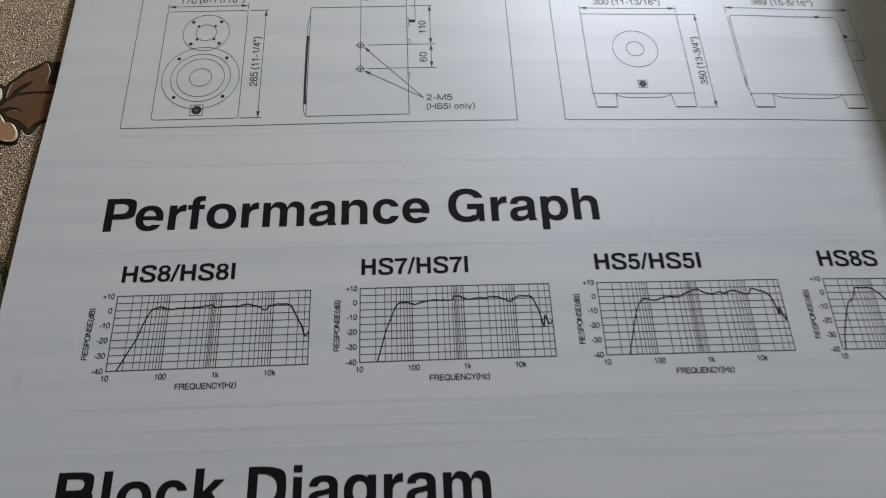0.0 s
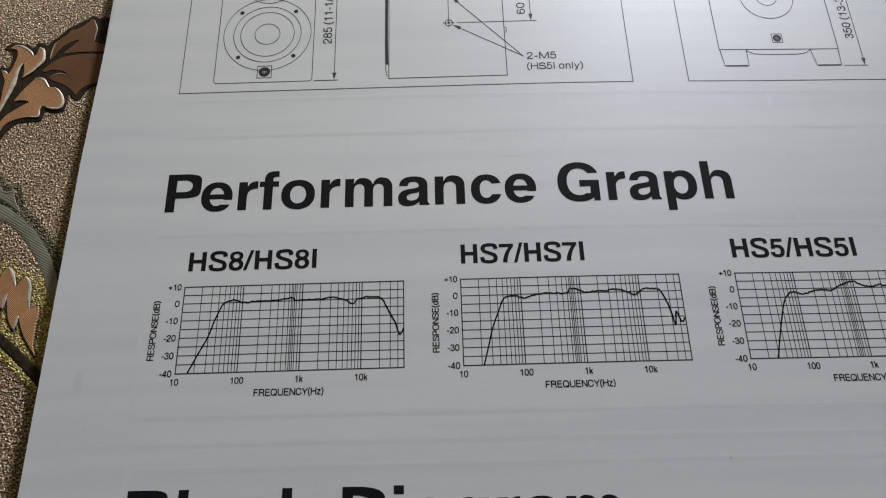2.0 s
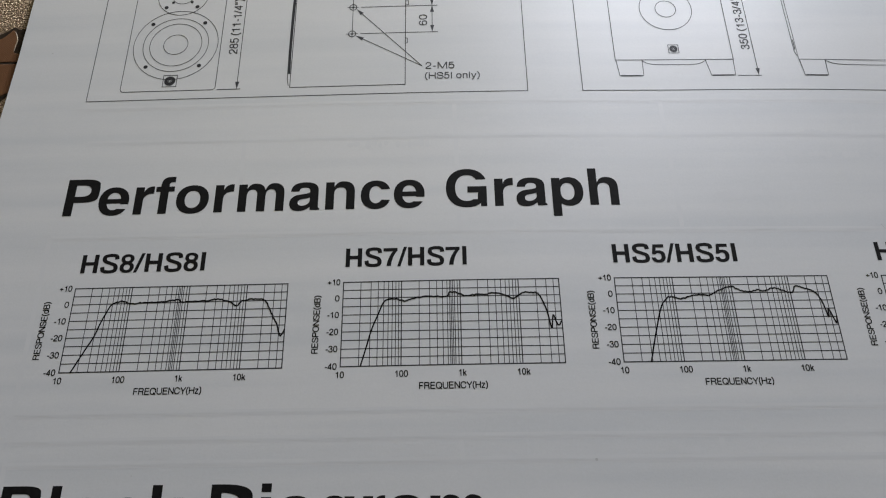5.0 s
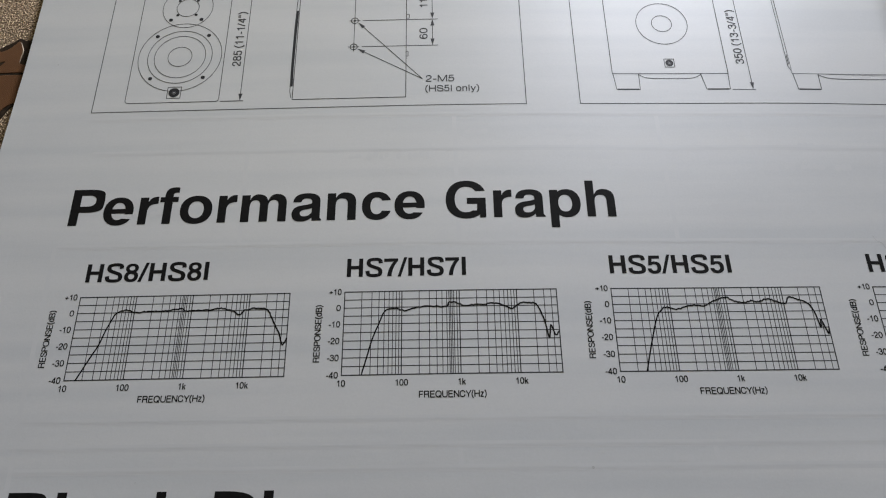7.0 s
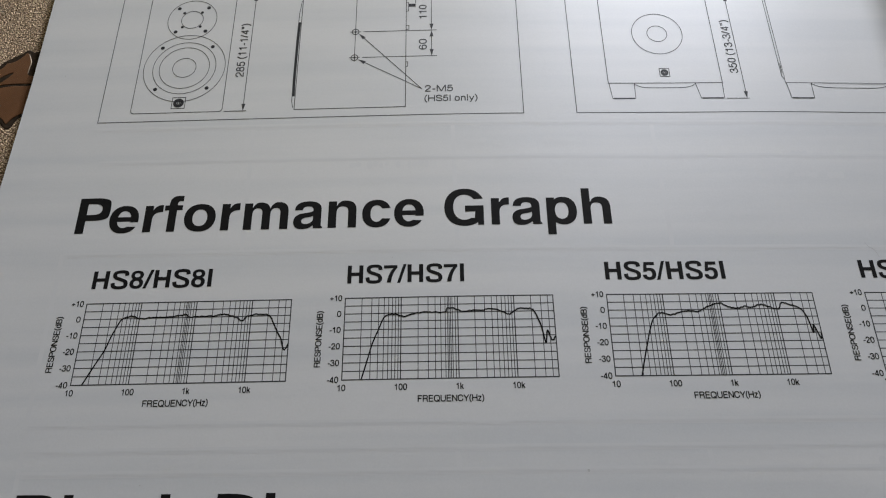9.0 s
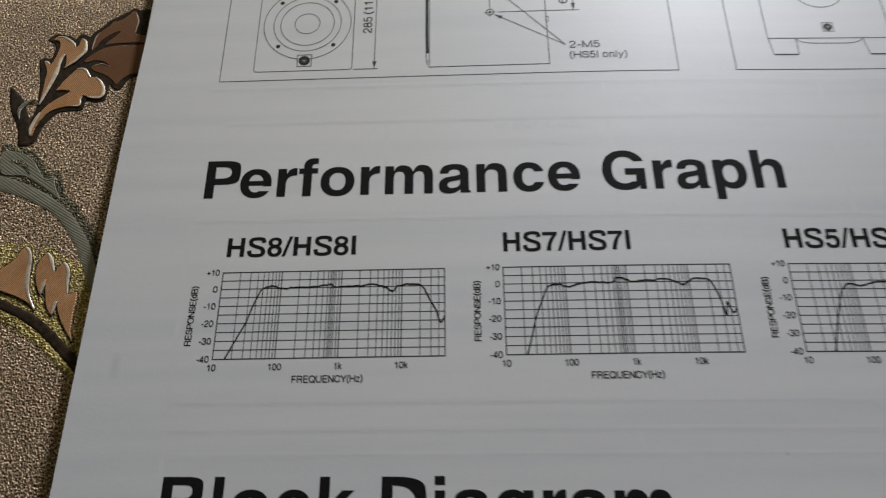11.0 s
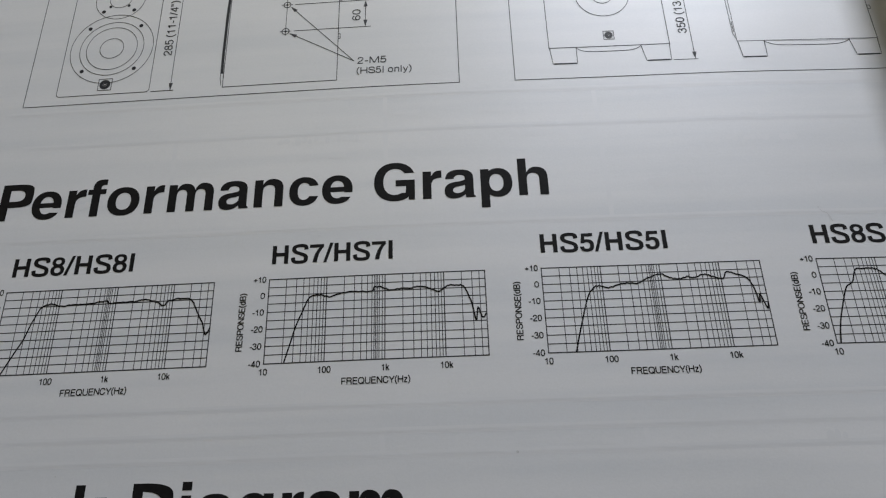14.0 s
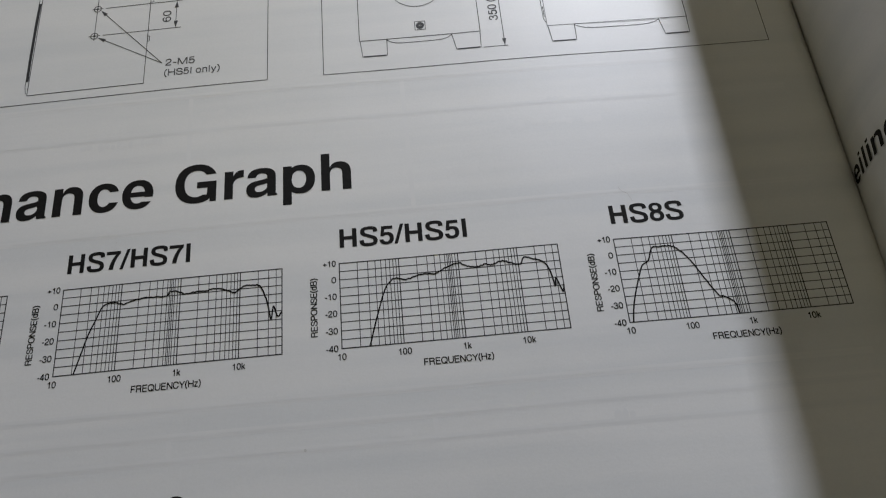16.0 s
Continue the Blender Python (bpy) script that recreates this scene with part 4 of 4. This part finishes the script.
def response_graph(k, name, width, curve):
    g = GRAPH_U + k * GRAPH_STEP
    heading(name, g + 0.2, -35.95, width, 3.45)
    frame_mark = Print().rect(g, GRAPH_BOTTOM, g + GRAPH_W, GRAPH_TOP, 0.18)
    frame_mark.lay("graph_frame", THIN_INK, lift=0.024)
    for j in range(1, 10):
        y = GRAPH_TOP + (GRAPH_BOTTOM - GRAPH_TOP) * j / 10
        Print().line((g, y), (g + GRAPH_W, y), 0.14).lay("grid_line", THIN_INK, lift=0.022)
    for d in range(4):
        for m in (1, 2, 3, 4, 5, 6, 7, 8, 9) + ((6.6, 7.45) if d == 1 else ()):
            x = (d + math.log10(m)) * DECADE
            if 0 < x < GRAPH_W - 0.1:
                Print().line((g + x, GRAPH_TOP), (g + x, GRAPH_BOTTOM), 0.17 if m == 1 else 0.12).lay("grid_line", THIN_INK, lift=0.02)
    level = lambda db: GRAPH_TOP + (GRAPH_BOTTOM - GRAPH_TOP) * (10 - db) / 50
    line = smooth_path([(g + x * DECADE, level(db), 0) for x, db in curve], 7)
    rng = random.Random(k)
    Print().path([(p.x, min(p.y + -0.06 + rng.uniform(-0.1, 0.1) * (1 if p.x > g + 0.8 * DECADE else 0.3), GRAPH_TOP)) for p in line], 0.25).lay("response_curve", INK, lift=0.04)
    marks = Print()
    for db, word, w in ((10, "+10", 2.15), (0, "0", 0.75), (-10, "-10", 1.95), (-20, "-20", 1.95), (-30, "-30", 1.95), (-40, "-40", 1.95)):
        marks.text(word, g - 0.55 - w, level(db) - 0.5, w, 1.12, 0, 0.15)
    for d, word, w in ((0, "10", 1.4), (1, "100", 2.15), (2, "1k", 1.25), (3, "10k", 2.05)):
        marks.text(word, g + d * DECADE - w / 2 + (0.0 if d == 0 else 0.1), -55.4, w, 1.12, 0, 0.15)
    marks.text("FREQUENCY(Hz)", g + 12.9, -57.45, 11.1, 1.16, 0, 0.15)
    marks.text("RESPONSE(dB)", g - 3.8, -51.2, 10.1, 1.12, 90, 0.15)
    marks.lay("axis_text", INK, "small black axis figures and captions")


response_graph(0, "HS8/HS8I", 21.8, [(0.19, -40), (0.34, -29), (0.48, -19), (0.55, -11), (0.63, -4), (0.69, -0.2), (0.85, 1.8), (1.02, 0), (1.2, 0.6), (1.4, 0.5), (1.6, 1.1), (1.82, 1.9), (1.9, 0.4), (2.15, 0.6), (2.35, 0.8), (2.49, 1.8), (2.7, 0.2), (2.85, -2.6), (2.93, 0.2), (3.16, 1.4), (3.33, 0.2), (3.42, -5.4), (3.52, -11.8), (3.56, -14), (3.63, -21), (3.7, -17.5)])
response_graph(1, "HS7/HS7I", 21.0, [(0.33, -40), (0.42, -29), (0.5, -19), (0.61, -9.6), (0.71, -2), (0.88, -0.4), (1.05, -2), (1.29, 0), (1.54, 0.5), (1.77, 0.2), (1.83, 3), (1.99, 1.8), (2.08, 0.3), (2.24, 1), (2.43, 1), (2.55, 2), (2.74, 0.9), (2.87, -1.5), (2.94, -1), (3.06, 1.8), (3.18, 2), (3.31, 1.4), (3.37, -1.2), (3.46, -9.7), (3.52, -19.5), (3.56, -12), (3.63, -18), (3.7, -15.6)])
response_graph(2, "HS5/HS5I", 21.7, [(0.45, -40), (0.55, -28), (0.65, -17), (0.73, -9), (0.81, -4.2), (0.92, -1.8), (1.1, -3.2), (1.28, -1.4), (1.43, -0.8), (1.6, -1), (1.75, 1.4), (1.99, 4.2), (2.12, 2), (2.31, 0.8), (2.45, 2), (2.55, 1.2), (2.72, 3), (2.86, 1.6), (2.98, 0), (3.04, 0.2), (3.11, 4), (3.25, 2.6), (3.38, 1.2), (3.5, -4.5), (3.56, -15), (3.59, -10), (3.67, -18.5), (3.7, -14.5)])
response_graph(3, "HS8S", 12.8, [(0.06, -40), (0.1, -33), (0.16, -26), (0.25, -18), (0.38, -8), (0.48, -5.4), (0.53, -3.6), (0.62, 3), (0.76, 3.4), (0.93, 3.5), (1.05, 1.2), (1.2, -5), (1.36, -15.8), (1.55, -28), (1.65, -29.5), (1.79, -33.6), (1.82, -40)])

# frames round the outline drawings
for u0, u1 in ((0, 85.8), (96.45, 182.0)):
    Print().rect(u0, 0, u1, 52, 0.14).lay("drawing_frame", PALE_INK)


def badge(d, u, v, s):
    d.rect(u - s, v - s, u + s, v + s, 0.13)
    d.ring(u, v, s * 0.56, s * 0.5).ring(u, v, s * 0.2, s * 0.14, 16)


# small loudspeaker from the front
d = Print()
L, R, B, T = 6.25, 24.95, 2.0, 32.6
M = 15.8
d.rect(L, B, R, T, 0.13, 0.7)
for r in (8.55, 6.6, 5.25, 2.45):
    d.ring(M, 13.25, r, 0.115)
for r in (5.3, 2.35):
    d.ring(M, 26.1, r, 0.115)
for a in (45, 135, 225, 315):
    c, s = math.cos(radians(a)), math.sin(radians(a))
    d.disc(M + 7.55 * c, 13.25 + 7.55 * s, 0.42)
    d.disc(M + 4.55 * c, 26.1 + 4.55 * s, 0.42)
    d.disc(M + 2.75 * c, 26.1 + 2.75 * s, 0.32)
badge(d, M, 4.35, 1.35)
d.lay("speaker_front_drawing", THIN_INK, "line drawing of a small two-way loudspeaker")
d = Print()
d.line((R + 0.4, B), (29.9, B)).line((R + 0.4, T), (29.9, T)).line((L, T + 0.4), (L, 35)).line((R, T + 0.4), (R, 35))
d.arrow((29.2, T), (29.2, 17)).arrow((29.2, B), (29.2, 17)).arrow((L, 34.1), (M, 34.1)).arrow((R, 34.1), (M, 34.1))
d.text("285 (11-1/4\")", 28.5, 10.6, 14.0, 1.75, 90, 0.13).text("170 (6-11/16\")", 8.8, 35.1, 15.1, 1.75, 0, 0.13)
d.lay("dimensioning", PALE_INK, "dimension arrows and figures")

# small loudspeaker from the side
d = Print()
d.rect(39.6, 2.0, 62.1, 33.0, 0.14)
d.path([(39.4, 30.5), (39.05, 27), (38.9, 20), (38.9, 10), (39.0, 4), (39.3, 2.4)], 0.13)
d.path([(39.25, 24.5), (39.15, 17), (39.15, 10), (39.25, 5.2)], 0.5)
for v0, v1, w in ((26.8, 29.2, 0.5), (21.8, 22.8, 0.6), (12.0, 13.2, 0.4)):
    d.rect(62.1, v0, 62.1 + w, v1, 0.12)
d.path([(62.6, 28.4), (64.1, 28.4)], 0.8)
for v in (21.45, 14.65):
    d.ring(51.35, v, 0.72, 0.16, 24).disc(51.35, v, 0.24, 10).line((50.2, v), (52.5, v), 0.12).line((51.35, v - 1.1), (51.35, v + 1.1), 0.12)
d.lay("speaker_side_drawing", THIN_INK, "line drawing of the loudspeaker side")
d = Print()
d.line((51.35, 14.65), (51.35, 38), 0.13)
for v in (21.45, 14.65):
    d.line((53, v), (68.6, v), 0.13)
    d.arrow((52.1, v - 0.5), (65.4, 6.3))
d.line((62.8, 33.1), (68.2, 33.1), 0.13)
d.arrow((67.5, 33.1), (67.5, 27)).arrow((67.5, 21.45), (67.5, 27)).arrow((67.5, 21.45), (67.5, 18)).arrow((67.5, 14.65), (67.5, 18))
d.line((62.1, 33), (62.1, 38), 0.13).line((64.1, 29), (64.1, 38), 0.13)
d.arrow((51.35, 35.3), (57, 35.3)).arrow((62.1, 35.3), (57, 35.3)).arrow((64.1, 35.3), (67, 35.3))
d.text("110", 66.5, 24.6, 3.9, 1.7, 90, 0.13).text("60", 66.5, 16.4, 2.8, 1.7, 90, 0.13)
d.text("2-M5", 66.15, 5.55, 5.7, 1.6, 0, 0.13).text("(HS5I only)", 66.0, 3.15, 10.7, 1.55, 0, 0.13)
d.lay("dimensioning", PALE_INK, "dimension arrows and figures")


def feet(d, u0, u1, inset):
    """Two tapered feet and the bowed bottom between them."""
    for a, b, c, e in ((u0 + 0.1, u0 + 0.5, u0 + 5.2, u0 + 5.3), (u1 - 5.6, u1 - 4.9, u1 - 0.2, u1 - 0.05)):
        d.path([(a, 7.2), (b, 3.4), (c, 3.4), (e, 7.2)], 0.16)
        d.line((b + 0.2, 3.4), (c - 0.2, 3.4), 0.3)
    m0, m1 = u0 + 5.3, u1 - 5.6
    d.path([(m0 + (m1 - m0) * t, 7.0 - inset * (1 - (2 * t - 1) ** 6)) for t in np.linspace(0, 1, 25)], 0.13)


# subwoofer from the front and from the side
d = Print()
L, R, B, T = 103.55, 127.0, 7.2, 30.55
d.rect(L, B, R, T, 0.14)
feet(d, L, R, 1.0)
d.ring((L + R) / 2, 20.0, 5.35, 0.13).ring((L + R) / 2, 20.0, 2.1, 0.13)
badge(d, (L + R) / 2 + 0.2, 9.85, 1.0)
d.lay("subwoofer_front_drawing", PALE_INK, "line drawing of a cube-shaped subwoofer")
d = Print()
d.line((R + 0.3, T), (131.9, T), 0.13).line((R + 0.3, 3.3), (131.9, 3.3), 0.13).line((L, T + 0.3), (L, 33.2), 0.13).line((R, T + 0.3), (R, 33.2), 0.13)
d.arrow((131.4, T), (131.4, 17)).arrow((131.4, 3.3), (131.4, 17)).arrow((L, 32.4), (115, 32.4)).arrow((R, 32.4), (115, 32.4))
d.text("350 (13-3/4\")", 130.8, 9.7, 13.9, 1.75, 90, 0.13).text("300 (11-13/16\")", 107.2, 33.5, 16.4, 1.75, 0, 0.13)
d.lay("dimensioning", PALE_INK, "dimension arrows and figures")
d = Print()
L, R = 140.1, 167.6
d.path([(R, 7.2), (L, 7.2), (L, 29.7), (L + 0.3, 30.3), (L + 0.9, 30.5), (R - 1, 30.5), (R - 0.3, 30.1), (R, 29.2), (R, 7.2)], 0.14)
d.path([(L - 0.5, 29.8), (L - 0.5, 9.0), (L - 0.1, 8.0)], 0.12).path([(L - 0.25, 12), (L - 0.25, 9.5)], 0.14)
feet(d, L, R, 1.0)
d.path([(R, 23.2), (R + 3.2, 23.2), (R + 3.6, 22.4), (R + 3.6, 18.0), (R + 3.0, 17.2), (R, 17.2)], 0.13)
d.path([(R + 0.1, 24.5), (R + 1.0, 24.5)], 0.9).path([(162.0, 30.6), (163.0, 30.6)], 0.7).rect(R, 14.4, R + 0.6, 15.3, 0.12)
d.lay("subwoofer_side_drawing", THIN_INK, "line drawing of the subwoofer side")
d = Print()
d.line((L - 0.6, 31), (L - 0.6, 33.6), 0.13).line((R + 3.6, 23.5), (R + 3.6, 33.6), 0.1)
d.arrow((L - 0.6, 32.9), (155, 32.9)).arrow((R + 3.6, 32.9), (155, 32.9))
d.text("389 (15-5/16\")", 146.9, 34.1, 15.7, 1.75, 0, 0.13)
d.lay("dimensioning", PALE_INK, "dimension arrows and figures")

# heading on the facing page
heading("Ceiling", 0.0, -32.3, 26.0, 4.0, on_right, right_page)

rng = random.Random(5)
# faint printing of the other side showing through the thin paper
def seen_through(a, b):
    """A soft grey line: a broad faint strip with a narrow darker core."""
    for w, mat, lift in ((1.1, GHOST, 0.006), (0.6, GHOST, 0.012), (0.24, GHOST_CORE, 0.018)):
        Print().line(a, b, w).lay("show_through_line", mat, lift=lift)


for v0, us0 in ((-60.4, (-0.5, 182)), (-64.6, (-0.2, 182)), (-68.2, (0.2, 182)), (-29.2, (-1.0, 182)), (-9.6, (2, 182)), (-1.8, (-2, 182)), (-84.5, (0, 182))):
    seen_through((us0[0], v0), (us0[1], v0 - 0.9))
for u0, v0, v1 in ((31.5, -64.6, -68.4), (71.1, -65, -68.8), (112, -65.2, -69), (31.8, -1.8, -29), (71.5, -1.8, -29), (111, -1.8, -29.4), (-0.4, -60.4, -84), (-1.2, -29, -60)):
    Print().line((u0, v0), (u0 + 0.4, v1), 0.8).lay("show_through_line", GHOST, lift=0.005)
for u0, v0, w in ((64.5, -67.2, 4.2), (105.5, -67.6, 4.0), (23, -66.8, 4.0), (88.5, -6.6, 9), (74, -6.5, 5), (52, -11.4, 16), (54, -15, 12), (95.5, -12, 10), (138, -10, 12), (130, -14.5, 18), (140, -67.8, 5), (8, -22.5, 15), (118, -22.8, 14)):
    for i in range(int(w / 1.1)):
        if rng.random() < 0.8:
            a, b, ra, rb = u0 + i * 1.1, v0 + rng.uniform(-0.25, 0.25), rng.uniform(0.35, 0.75), rng.uniform(0.5, 0.95)
            blot = Print()
            blot.add([(a + x * ra, b + y * rb, 0.001 * (i % 5)) for x, y in Print().disc(0, 0, 1, 12).pts], [tuple(range(12))])
            blot.lay("show_through_mark", GHOST, lift=0.011)
# a grey smudge, a hair and specks on the page
SMUDGE = material("grey_smudge", plain((0.60, 0.60, 0.59), 0.5, 900, 0.1))
for u0, v0, r in ((92.1, -68.8, 0.22), (146.4, -34.2, 0.2), (60.0, -31.0, 0.1), (20.0, -70.0, 0.1), (-9.0, 12.0, 0.12)):
    Print().disc(u0, v0, r).lay("speck", SMUDGE, lift=0.02)
Print().path([(p.x, p.y) for p in smooth_path([(147.2, -28.9, 0), (147.7, -29.8, 0), (148.6, -30.4, 0), (149.2, -31.9, 0)], 5)], 0.08).lay("hair_mark", SMUDGE, lift=0.02)
